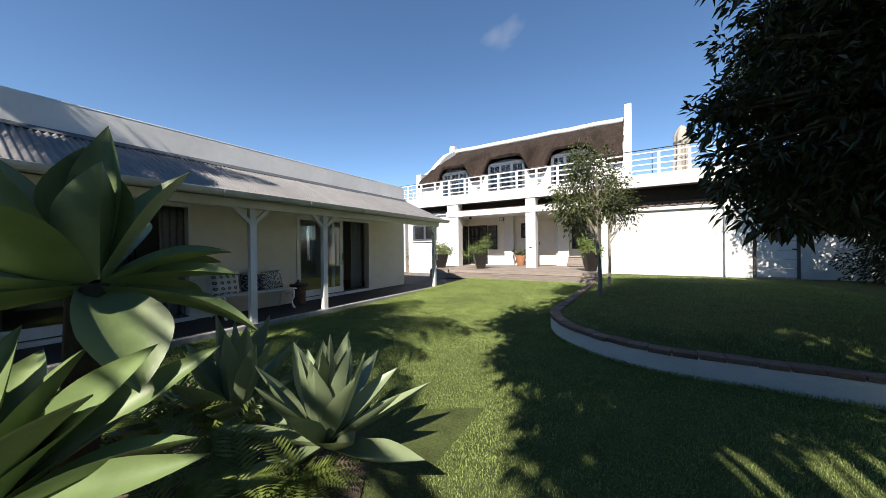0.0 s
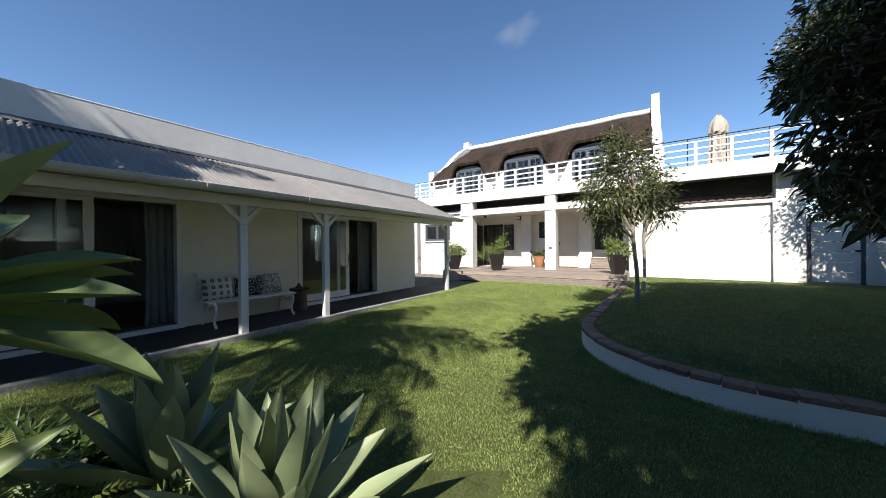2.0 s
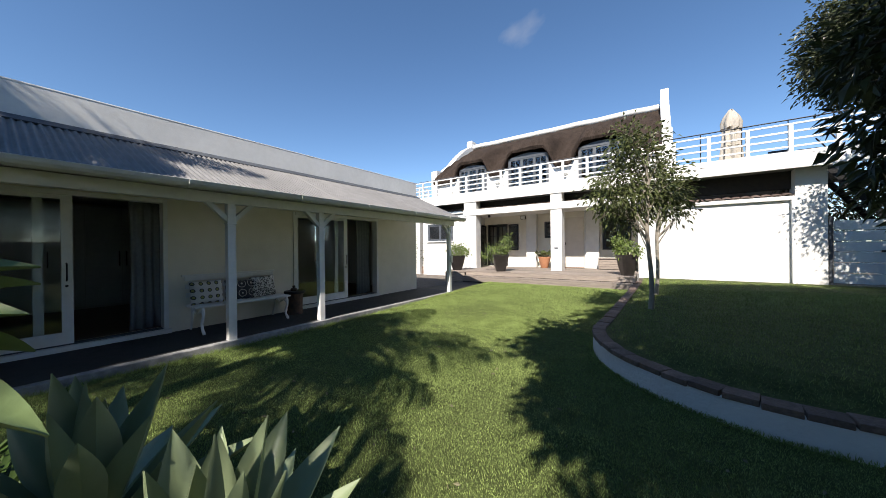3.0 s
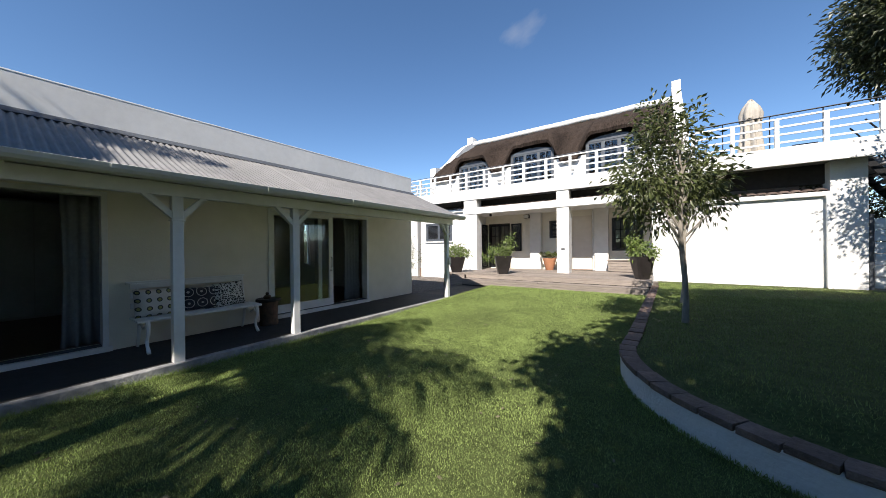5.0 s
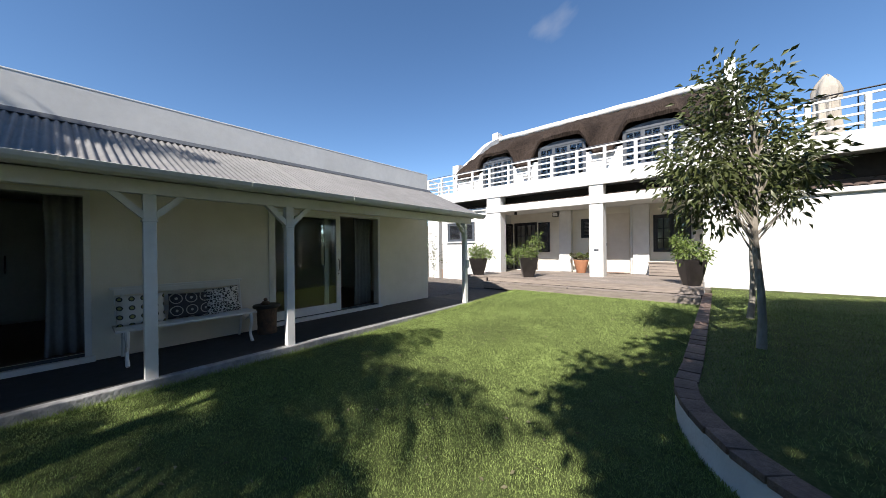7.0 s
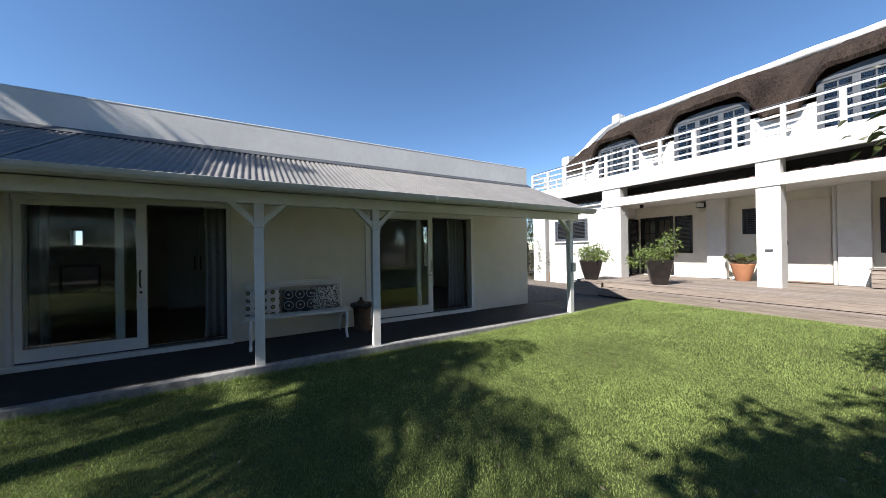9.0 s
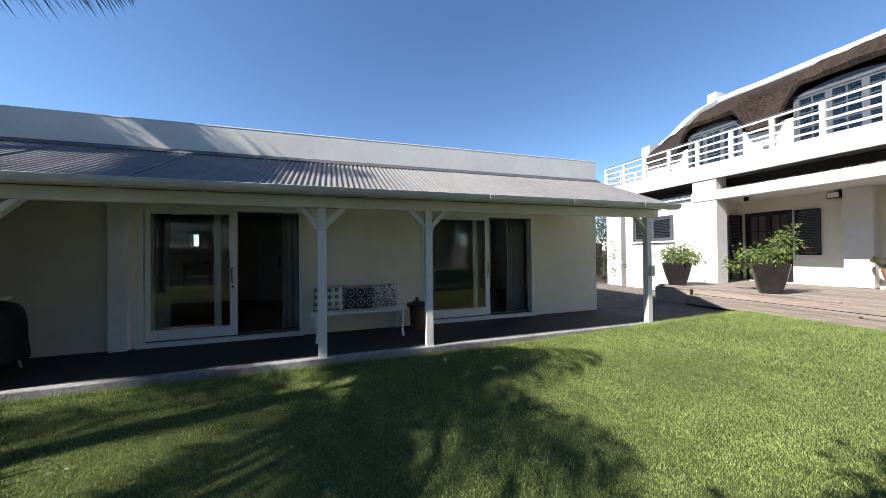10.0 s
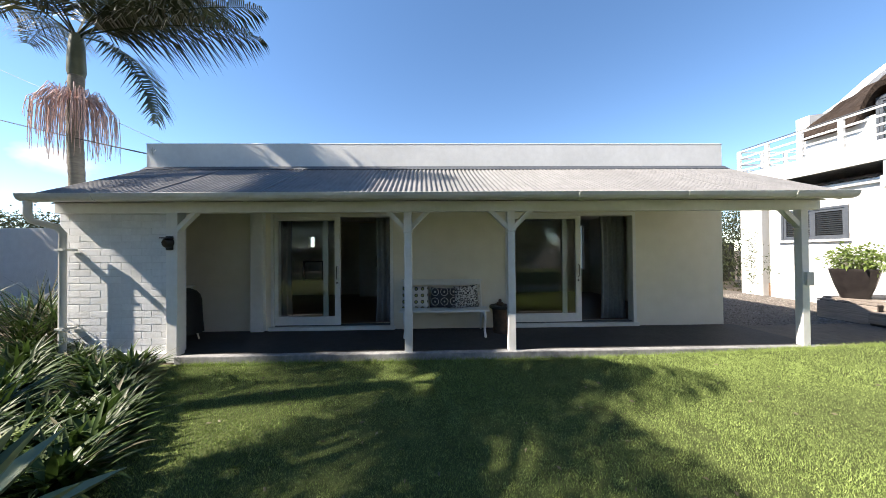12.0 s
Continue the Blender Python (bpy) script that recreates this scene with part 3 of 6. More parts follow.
# ---- sliding doors ----
def sliding_door(nm, d, leaf, label):
    y0, y1, z0, z1 = d
    dr = thing(nm, (WX, y0, z0), label, "door", kind="structure")
    part("frame_post", boxes((WX - 0.16, y0, z0, WX + 0.02, y0 + 0.05, z1), bev=0.004), PAINT, dr)
    part("frame_post", boxes((WX - 0.16, y1 - 0.06, z0, WX + 0.02, y1, z1), bev=0.004), PAINT, dr)
    part("head", boxes((WX - 0.16, y0 + 0.06, z1 - 0.06, WX + 0.02, y1 - 0.06, z1), bev=0.004), PAINT, dr)
    part("sill", boxes((WX - 0.22, y0 - 0.03, 0.10, WX + 0.06, y1 + 0.03, z0), bev=0.008), PAINT, dr)
    part("track", boxes((WX - 0.14, y0 + 0.06, z0, WX - 0.02, y1 - 0.06, z0 + 0.015)), BLUEFRAME, dr)
    a, b = leaf
    lf = part("leaf_frame", boxes((WX - 0.06, a, z0 + 0.02, WX - 0.015, a + 0.065, z1 - 0.06), (WX - 0.06, b - 0.105, z0 + 0.02, WX - 0.015, b, z1 - 0.06),
                                  (WX - 0.06, a + 0.065, z0 + 0.02, WX - 0.015, b - 0.105, z0 + 0.18), (WX - 0.06, a + 0.065, z1 - 0.12, WX - 0.015, b - 0.105, z1 - 0.06)), PAINT, dr, "white timber sliding leaf")
    pane = part("pane", boxes((WX - 0.040, a + 0.065, z0 + 0.18, WX - 0.034, b - 0.105, z1 - 0.12)), GLASS, dr, "reflective clear glass pane")
    pane.visible_shadow = False
    part("leaf_handle", tube(bmesh.new(), [(WX - 0.01, b - 0.06, 1.05), (WX + 0.03, b - 0.06, 1.07), (WX + 0.03, b - 0.06, 1.27), (WX - 0.01, b - 0.06, 1.29)], 0.009, 8), BLACKMETAL, dr, "black pull handle")
    part("lock", tube(bmesh.new(), [(WX - 0.016, b - 0.06, 0.98), (WX + 0.0, b - 0.06, 0.98)], 0.016, 10), BLACKMETAL, dr)
    # fixed leaf behind
    part("fixed_leaf", boxes((WX - 0.12, a, z0 + 0.02, WX - 0.075, a + 0.07, z1 - 0.06), (WX - 0.12, b - 0.34, z0 + 0.02, WX - 0.075, b - 0.25, z1 - 0.06)), PAINT, dr)


sliding_door("door_1", D1, (0.33, 1.55), "white sliding glass door standing half open")
sliding_door("door_2", D2, (4.74, 6.15), "white sliding glass door standing half open")


def curtain(y0, y1, folds, x=WX - 0.36, amp=0.045):
    vs, fs = [], []
    n = folds * 8
    for k in range(n + 1):
        u = k / n
        for j in range(7):
            f = j / 6
            gather = 1 - 0.12 * math.sin(math.pi * f)
            yy = (y0 + y1) / 2 + (u - 0.5) * (y1 - y0) * gather
            vs.append((x + amp * math.sin(2 * math.pi * folds * u) * (0.6 + 0.4 * f) + 0.01 * noise.noise((u * 9, f * 3, y0)), yy, 2.3 - 2.13 * f))
    for k in range(n):
        for j in range(6):
            a = k * 7 + j
            fs.append((a, a + 1, a + 8, a + 7))
    ob = raw("curtain", vs, fs, CURTAIN, smooth=True)
    sol = ob.modifiers.new("thick", "SOLIDIFY")
    sol.thickness = 0.004
    tagged(ob, "grey white full-length curtain drawn aside", "curtain", "curtains at the sliding doors")


curtain(2.15, 2.62, 4)
curtain(0.20, 0.50, 3)
curtain(6.70, 7.22, 5)
curtain(4.66, 4.95, 3)
for y0, y1 in ((0.1, 2.75), (4.55, 7.35)):
    rd = thing("curtain_rail", (WX - 0.36, (y0 + y1) / 2, 2.32), "thin dark curtain rail inside the doors", "rail")
    part("rod", tube(bmesh.new(), [(WX - 0.36, y0, 2.32), (WX - 0.36, y1, 2.32)], 0.012, 8), BLACKMETAL, rd)
    part("bracket", boxes((WX - 0.37, y0 + 0.05, 2.31, WX - 0.25, y0 + 0.07, 2.34)), BLACKMETAL, rd)

# room furniture seen through the doors
ward = thing("wardrobe", (-11.5, 1.8, 0.14), "pale built-in wardrobe with dark handles in the room", "wardrobe")
part("body", boxes((-11.74, 0.9, 0.14, -11.2, 3.3, 2.5)), PLASTER, ward)
for k in range(4):
    d = part("door", boxes((-11.19, 0.91 + k * 0.6, 0.2, -11.17, 1.49 + k * 0.6, 2.48), bev=0.003), PAINT, ward)
    part("handle", boxes((-11.17, 1.44 + k * 0.6 - (0.48 if k % 2 else 0), 1.1, -11.14, 1.46 + k * 0.6 - (0.48 if k % 2 else 0), 1.45)), BLACKMETAL, d, "dark bar handle")
nw = thing("window_1", (-11.87, 8.38, 0.9), "narrow bright window in the back wall", "window", kind="structure")
part("window_frame", boxes((-11.9, 8.25, 0.9, -11.84, 8.28, 2.45), (-11.9, 8.47, 0.9, -11.84, 8.5, 2.45), (-11.9, 8.28, 0.9, -11.84, 8.47, 0.94), (-11.9, 8.28, 2.41, -11.84, 8.47, 2.45)), PAINT, nw)
pn = part("pane", boxes((-11.875, 8.28, 0.94, -11.869, 8.47, 2.41)), GLASS, nw)
pn.visible_shadow = False

nw = thing("window_8", (-11.87, -0.84, 1.74), "small bright window high in the back wall", "window", kind="structure")
part("window_frame", boxes((-11.9, -0.94, 1.74, -11.84, -0.92, 2.12), (-11.9, -0.76, 1.74, -11.84, -0.74, 2.12), (-11.9, -0.92, 1.74, -11.84, -0.76, 1.76), (-11.9, -0.92, 2.10, -11.84, -0.76, 2.12)), PAINT, nw)
pn = part("pane", boxes((-11.875, -0.92, 1.76, -11.869, -0.76, 2.10)), GLASS, nw)
pn.visible_shadow = False
pic = thing("framed_picture", (-11.75, -0.77, 0.62), "black framed pale picture on the room wall", "picture")
part("picture_frame", boxes((-11.75, -1.11, 0.62, -11.72, -1.06, 1.29), (-11.75, -0.48, 0.62, -11.72, -0.43, 1.29), (-11.75, -1.06, 0.62, -11.72, -0.48, 0.67), (-11.75, -1.06, 1.24, -11.72, -0.48, 1.29)), BLACKFRAME, pic)
part("sheet", boxes((-11.75, -1.06, 0.67, -11.735, -0.48, 1.24)), PLASTER, pic, "pale sheet")

# ---- bench, cushions, side table ----
bn = thing("garden_bench", (-6.7, 3.5, 0.1), "white painted slatted garden bench with cast legs", "bench")
B0, B1 = 2.72, 4.27
for k in range(4):
    part("seat_slat", boxes((-6.87 + k * 0.115, B0, 0.515, -6.77 + k * 0.115, B1, 0.545), bev=0.006), PAINT, bn)
for k, (x, z) in enumerate(((-6.90, 0.66), (-6.93, 0.80), (-6.955, 0.93))):
    part("back_slat", boxes((x - 0.012, B0 + 0.02, z, x + 0.012, B1 - 0.1, z + 0.075), bev=0.006), PAINT, bn)
part("back_rail", boxes((-6.985, B0 - 0.02, 1.0, -6.955, B1 - 0.05, 1.035), bev=0.006), PAINT, bn)
for y in (B0 + 0.1, B1 - 0.09):
    part("front_leg", tube(bmesh.new(), [(-6.44, y, 0.515), (-6.40, y, 0.46), (-6.40, y, 0.36), (-6.47, y, 0.27), (-6.45, y, 0.18), (-6.39, y, 0.12), (-6.36, y, 0.105)], [0.026, 0.026, 0.022, 0.02, 0.02, 0.024, 0.018], 8), PAINT, bn, smooth=True)
    part("rear_leg", tube(bmesh.new(), [(-6.97, y, 1.02), (-6.90, y, 0.54), (-6.87, y, 0.35), (-6.93, y, 0.2), (-6.97, y, 0.105)], [0.016, 0.022, 0.02, 0.02, 0.018], 8), PAINT, bn, smooth=True)
    part("side_scroll", tube(bmesh.new(), [(-6.41, y, 0.42), (-6.52, y, 0.46), (-6.65, y, 0.40), (-6.78, y, 0.46), (-6.88, y, 0.42)], 0.014, 8), PAINT, bn, smooth=True)


def pattern_mat(nm, dark, light, scale, kind):
    m = bpy.data.materials.new(nm)
    m.use_nodes = True
    N, L = m.node_tree.nodes, m.node_tree.links
    geo = N.new("ShaderNodeNewGeometry")
    vo = N.new("ShaderNodeTexVoronoi")
    vo.inputs["Scale"].default_value = scale
    vo.inputs["Randomness"].default_value = 0.0 if kind != "maze" else 0.75
    if kind == "maze":
        vo.feature = "DISTANCE_TO_EDGE"
    mp = N.new("ShaderNodeMapping")
    mp.inputs["Scale"].default_value = (0.02, 1, 1)
    L.new(geo.outputs["Position"], mp.inputs[0])
    L.new(mp.outputs[0], vo.inputs["Vector"])
    ramp = N.new("ShaderNodeValToRGB")
    el = ramp.color_ramp.elements
    ramp.color_ramp.interpolation = "CONSTANT"
    el[0].color, el[1].color = (*light, 1), (*dark, 1)
    if kind == "rings":
        el[0].position, el[1].position = 0.0, 0.12
        el[0].color = (*dark, 1)
        el[1].color = (*light, 1)
        for pos, col in ((0.22, dark), (0.40, light), (0.46, dark)):
            e = el.new(pos)
            e.color = (*col, 1)
    elif kind == "discs":
        el[0].position, el[1].position = 0.0, 0.26
        el[0].color, el[1].color = (0.30, 0.29, 0.10, 1), (*dark, 1)
        e = el.new(0.34)
        e.color = (*light, 1)
    else:
        el[0].position, el[1].position = 0.0, 0.10
    L.new(vo.outputs["Distance"], ramp.inputs[0])
    b = N["Principled BSDF"]
    L.new(ramp.outputs[0], b.inputs["Base Color"])
    b.inputs["Roughness"].default_value = 0.9
    return m


def cushion(y, w, h, material, label, lean=14, turn=0):
    n = 14
    bm = bmesh.new()
    grid = {}
    for side in (0, 1):
        for i in range(n + 1):
            for j in range(n + 1):
                u, v = i / n * 2 - 1, j / n * 2 - 1
                edge = i in (0, n) or j in (0, n)
                if side and edge:
                    grid[1, i, j] = grid[0, i, j]
                    continue
                t = 0.085 * ((1 - u ** 4) * (1 - v ** 4)) ** 0.55
                pin = 1 - 0.05 * (1 - abs(u)) * abs(v) - 0.05 * (1 - abs(v)) * abs(u)
                grid[side, i, j] = bm.verts.new(((t if side else -t) + 0.004 * noise.noise((u * 4, v * 4, y)), u * w / 2 * pin, v * h / 2 * pin))
    for side in (0, 1):
        for i in range(n):
            for j in range(n):
                q = [grid[side, i, j], grid[side, i + 1, j], grid[side, i + 1, j + 1], grid[side, i, j + 1]]
                bm.faces.new(q if side else q[::-1])
    bm.transform(pose(-6.75, y, 0.545 + h / 2 - 0.005, 0, -lean, 0) @ pose(0, 0, 0, turn, 0, 0))
    tagged(part("cushion", bm, material, smooth=True), label, "cushion", "cushions on the bench")


cushion(2.98, 0.48, 0.40, pattern_mat("disc_print", (0.05, 0.05, 0.05), (0.62, 0.60, 0.56), 9.0, "discs"), "white square cushion with olive and black disc print", 16)
cushion(3.48, 0.46, 0.36, pattern_mat("ring_print", (0.035, 0.035, 0.045), (0.42, 0.41, 0.38), 6.0, "rings"), "dark square cushion with pale ring print", 15, -3)
cushion(3.90, 0.44, 0.40, pattern_mat("maze_print", (0.03, 0.03, 0.03), (0.66, 0.64, 0.60), 30, "maze"), "black cushion with white net print", 15, 4)

RUST = mat("rust_brown_wood", (0.16, 0.085, 0.05), (0.07, 0.045, 0.032), 11, 0.75, 0.6, 30, stain=0.4)
st = thing("side_table", (-6.72, 4.52, 0.1), "rustic brown carved stump side table beside the bench", "table")
bm = lathe(bmesh.new(), [(0.15, 0.10), (0.16, 0.14), (0.145, 0.2), (0.15, 0.34), (0.155, 0.46), (0.165, 0.53)], -6.72, 4.52, 18)
for v in bm.verts:
    k = 1 + 0.06 * noise.noise((v.co.x * 9, v.co.y * 9, v.co.z * 4))
    v.co.x, v.co.y = -6.72 + (v.co.x + 6.72) * k, 4.52 + (v.co.y - 4.52) * k
part("base", bm, RUST, st, smooth=True)
part("top", lathe(bmesh.new(), [(0.20, 0.53), (0.21, 0.545), (0.21, 0.565), (0.20, 0.58)], -6.72, 4.52, 20), DARKTIMBER, st, "dark round wooden top", smooth=True)
orn = thing("ornament", (-6.72, 4.50, 0.58), "small dark carved ornament on the side table", "ornament")
part("body", lathe(bmesh.new(), [(0.06, 0.58), (0.07, 0.60), (0.055, 0.63), (0.03, 0.645)], -6.72, 4.50, 14), RUST, orn, smooth=True)
part("knob", lathe(bmesh.new(), [(0.02, 0.645), (0.032, 0.665), (0.02, 0.69)], -6.72, 4.50, 10), RUST, orn, smooth=True)

# ---- deck and steps ----
deck = thing("timber_deck", (-4.5, 12.8, 0.0), "weathered grey brown timber deck with a step", "deck", kind="structure")
part("carcass", boxes((-7.84, 11.98, 0.0, -1.02, FY + 0.1, 0.468), (-7.80, 11.82, 0.0, -6.92, 11.97, 0.43), (-6.88, 11.62, 0.0, -1.1, 11.97, 0.288)), DARKTIMBER, deck)

# ---- balustrade ----
bal = thing("balustrade", (-4.0, FY, 4.02), "white painted timber balcony balustrade", "balustrade", kind="structure")
xs = [-11.22 + 0.865 * k for k in range(22)]
for x in xs:
    part("post", boxes((x - 0.045, FY - 0.055, 4.0, x + 0.045, FY + 0.035, 4.76), bev=0.006), PAINT, bal)
for z, h in ((4.76, 0.045), (4.54, 0.05), (4.34, 0.05), (4.13, 0.05)):
    part("rail", boxes((-11.27, FY - 0.03, z, xs[-1] + 0.05, FY + 0.015, z + h), bev=0.006), PAINT, bal)
for y in (14.3, 15.1, 15.85):
    part("post", boxes((-11.265, y - 0.045, 4.0, -11.175, y + 0.045, 4.76), bev=0.006), PAINT, bal)
for z, h in ((4.76, 0.045), (4.54, 0.05), (4.34, 0.05), (4.13, 0.05)):
    part("rail", boxes((-11.24, FY + 0.015, z, -11.20, 15.9, z + h), bev=0.006), PAINT, bal)
part("handrail", tube(bmesh.new(), [(-1.3, FY + 0.10, 4.93), (7.0, FY + 0.10, 4.93)], 0.018, 8), BLACKMETAL, bal, "thin dark metal handrail")
part("handrail", tube(bmesh.new(), [(-11.2, FY + 0.06, 4.86), (-1.3, FY + 0.06, 4.86)], 0.012, 8), BLUEFRAME, bal, "thin grey metal handrail")
for k in range(9):
    part("stanchion", tube(bmesh.new(), [(-1.2 + k * 0.95, FY + 0.10, 3.9), (-1.2 + k * 0.95, FY + 0.10, 4.93)], 0.012, 6), BLACKMETAL, bal)


# ---- tile edging under the balcony ----
def tile_row(nm, x0, x1, y, z, label):
    t = thing(nm, ((x0 + x1) / 2, y, z), label, "roof tiles", kind="structure")
    me = bpy.data.meshes.new("tile")
    bm = bmesh.new()
    rings = []
    for yy, zz in ((0, 0), (0.30, 0.10)):
        rings.append([bm.verts.new((0.105 * math.cos(a), yy, zz + 0.045 * math.sin(a))) for a in np.linspace(0, math.pi, 8)] + [bm.verts.new((0.09 * math.cos(a), yy, zz - 0.015 + 0.045 * math.sin(a))) for a in np.linspace(math.pi, 0, 8)])
    for k in range(16):
        bm.faces.new((rings[0][k], rings[0][(k + 1) % 16], rings[1][(k + 1) % 16], rings[1][k]))
    bm.faces.new(rings[0][::-1])
    finish(bm, me, True)
    me.materials.append(TILE)
    n = int((x1 - x0) / 0.22)
    for k in range(n):
        o = new("tile", me)
        o.parent = t
        o.location = (x0 + 0.11 + k * 0.22 - (x0 + x1) / 2, -0.1, random.uniform(-0.006, 0.006))


tile_row("tile_edge_wing", -0.95, 2.80, WY + 0.02, 2.85, "row of weathered brown roof tiles on the wing wall")
tile_row("tile_edge_porch", -7.25, -3.95, FY + 0.17, 3.165, "row of dark roof tiles on the porch beam")
tile_row("tile_edge_porch_east", -3.45, -1.0, FY + 0.17, 3.165, "row of dark roof tiles on the porch beam")
tile_row("tile_edge_west", -10.75, -8.0, 13.98, 3.26, "row of weathered tiles on the lower wing wall")
tagged(part("wing_west_cornice", boxes((-10.8, 13.88, 3.12, -7.95, 13.98, 3.25), bev=0.02), PLASTER), "white plaster cornice", "wall", kind="structure")


# ---- windows and doors of the house ----
def casement(nm, x0, x1, z0, z1, y, leaves, rows, cols, frame_mat, label, arch=0.0, shutters=False):
    """A window or glazed door facing the garden, with leaves, bars and panes."""
    w = thing(nm, ((x0 + x1) / 2, y, z0), label, "window", kind="structure")
    part("frame", boxes((x0, y - 0.02, z0, x0 + 0.06, y + 0.10, z1), (x1 - 0.06, y - 0.02, z0, x1, y + 0.10, z1), (x0 + 0.06, y - 0.02, z1 - 0.06, x1 - 0.06, y + 0.10, z1), (x0 + 0.06, y - 0.02, z0, x1 - 0.06, y + 0.10, z0 + 0.05)), frame_mat, w)
    if arch:
        n = 16
        out = [(x0 - 0.02, z1)] + [(x0 + (x1 - x0) * k / n, z1 + arch * math.sin(math.pi * k / n)) for k in range(n + 1)] + [(x1 + 0.02, z1)]
        part("arch_head", prism(bmesh.new(), out, "y", y - 0.01, y + 0.08), frame_mat, w)
    wd = (x1 - x0 - 0.12) / leaves
    for k in range(leaves):
        a, b = x0 + 0.06 + k * wd, x0 + 0.06 + (k + 1) * wd
        st = 0.065
        leaf = part("leaf", boxes((a, y, z0 + 0.05, a + st, y + 0.05, z1 - 0.06), (b - st, y, z0 + 0.05, b, y + 0.05, z1 - 0.06), (a + st, y, z0 + 0.05, b - st, y + 0.05, z0 + 0.05 + st), (a + st, y, z1 - 0.06 - st, b - st, y + 0.05, z1 - 0.06)), frame_mat, w)
        if shutters:
            zz = z0 + 0.14
            while zz < z1 - 0.16:
                part("louvre", box(bmesh.new(), a + st, y + 0.005, zz, b - st, y + 0.045, zz + 0.036, 0, None), BLACKFRAME, leaf)
                zz += 0.055
            continue
        ia, ib, iz0, iz1 = a + st, b - st, z0 + 0.05 + st, z1 - 0.06 - st
        for c in range(1, cols):
            xx = ia + (ib - ia) * c / cols
            part("bar", boxes((xx - 0.013, y + 0.01, iz0, xx + 0.013, y + 0.04, iz1)), frame_mat, leaf)
        for r in range(1, rows):
            zz = iz0 + (iz1 - iz0) * r / rows
            part("bar", boxes((ia, y + 0.012, zz - 0.013, ib, y + 0.038, zz + 0.013)), frame_mat, leaf)
        p = part("pane", boxes((ia, y + 0.022, iz0, ib, y + 0.028, iz1)), GLASS, leaf)
        p.visible_shadow = False
    return w


casement("window_2", -9.60, -7.90, 4.0, 5.80, UY - 0.01, 3, 4, 2, BLUEFRAME, "grey painted upper window with closed lattice leaves", 0.16)
casement("window_3", -6.67, -4.65, 4.0, 5.92, UY - 0.01, 3, 4, 2, BLUEFRAME, "grey painted glazed balcony doors under the thatch", 0.16)
casement("window_4", -3.33, -1.45, 4.0, 5.88, UY - 0.01, 3, 4, 2, BLUEFRAME, "grey painted glazed balcony doors under the thatch", 0.16)
casement("window_5", -10.40, -8.85, 1.80, 2.68, 13.97, 2, 2, 2, BLUEFRAME, "grey louvred window in the lower wing", 0, True)
tagged(part("window_sill", boxes((-10.45, 13.90, 1.74, -8.8, 13.98, 1.80), bev=0.006), PLASTER), "white plaster window sill", "window", kind="structure")
casement("window_6", -4.78, -4.30, 1.86, 2.62, 15.60, 1, 2, 1, BLACKFRAME, "small black louvred porch window", 0, True)
casement("window_7", -2.35, -1.3, 1.3, 2.6, 15.60, 2, 3, 2, BLACKFRAME, "black framed porch window")
fd = casement("door_3", -7.75, -6.62, DK, 2.62, 15.66, 2, 4, 2, BLACKFRAME, "black framed glazed double door on the porch")
for nm, x0, x1, y0, y1 in (("shutter", -7.82, -7.78, 15.0, 15.56), ("shutter", -6.55, -6.05, 15.54, 15.585)):
    s = thing(nm, ((x0 + x1) / 2, (y0 + y1) / 2, 1.3), "open black louvred shutter beside the porch door", "shutter", "porch shutters")
    zlo = DK + 0.02 if x0 < -7 else 1.3
    part("frame", boxes((x0, y0, zlo, x1, y1, zlo + 0.06), (x0, y0, 2.52, x1, y1, 2.58), *(((x0, y0, zlo, x1, y0 + 0.06, 2.55), (x0, y1 - 0.06, zlo, x1, y1, 2.55)) if x0 < -7 else ((x0, y0, zlo, x0 + 0.06, y1, 2.55), (x1 - 0.06, y0, zlo, x1, y1, 2.55)))), BLACKFRAME, s)
    zz = zlo + 0.08
    while zz < 2.5:
        if x0 < -7:
            part("slat", boxes((x0 + 0.008, y0 + 0.06, zz, x1 - 0.008, y1 - 0.06, zz + 0.03)), BLACKFRAME, s)
        else:
            part("slat", boxes((x0 + 0.06, y0 + 0.008, zz, x1 - 0.06, y1 - 0.008, zz + 0.03)), BLACKFRAME, s)
        zz += 0.045
pd = thing("door_4", (-3.45, 15.58, DK), "plain cream painted flush door on the porch", "door", kind="structure")
part("leaf", boxes((-3.95, 15.565, DK, -3.08, 15.6, 2.75), bev=0.004), CREAMDOOR, pd)
part("door_handle", boxes((-3.86, 15.52, 1.52, -3.83, 15.565, 1.64), bev=0.004), BLACKMETAL, pd, "small black door handle")
part("threshold", boxes((-3.97, 15.5, DK, -3.06, 15.565, DK + 0.03)), KERBBRICK, pd)
vp = thing("vent_pipe", (-3.0, 15.5, DK), "white drain pipe on the porch wall", "pipe")
part("pipe", tube(bmesh.new(), [(-3.01, 15.50, DK), (-3.01, 15.50, 3.0)], 0.035, 10), PAINT, vp, smooth=True)
part("collar", tube(bmesh.new(), [(-3.01, 15.50, 1.62), (-3.01, 15.50, 1.70)], 0.045, 10), PAINT, vp, smooth=True)
fl = thing("floodlight", (-5.75, 15.45, 2.8), "black and white floodlight on the porch wall", "lamp")
part("housing", boxes((-5.86, 15.36, 2.78, -5.62, 15.50, 2.95), bev=0.015), BLACKMETAL, fl)
part("lens", boxes((-5.84, 15.352, 2.80, -5.64, 15.36, 2.93)), PAINT, fl)
part("bracket", boxes((-5.76, 15.5, 2.84, -5.72, 15.6, 2.88)), BLACKMETAL, fl)
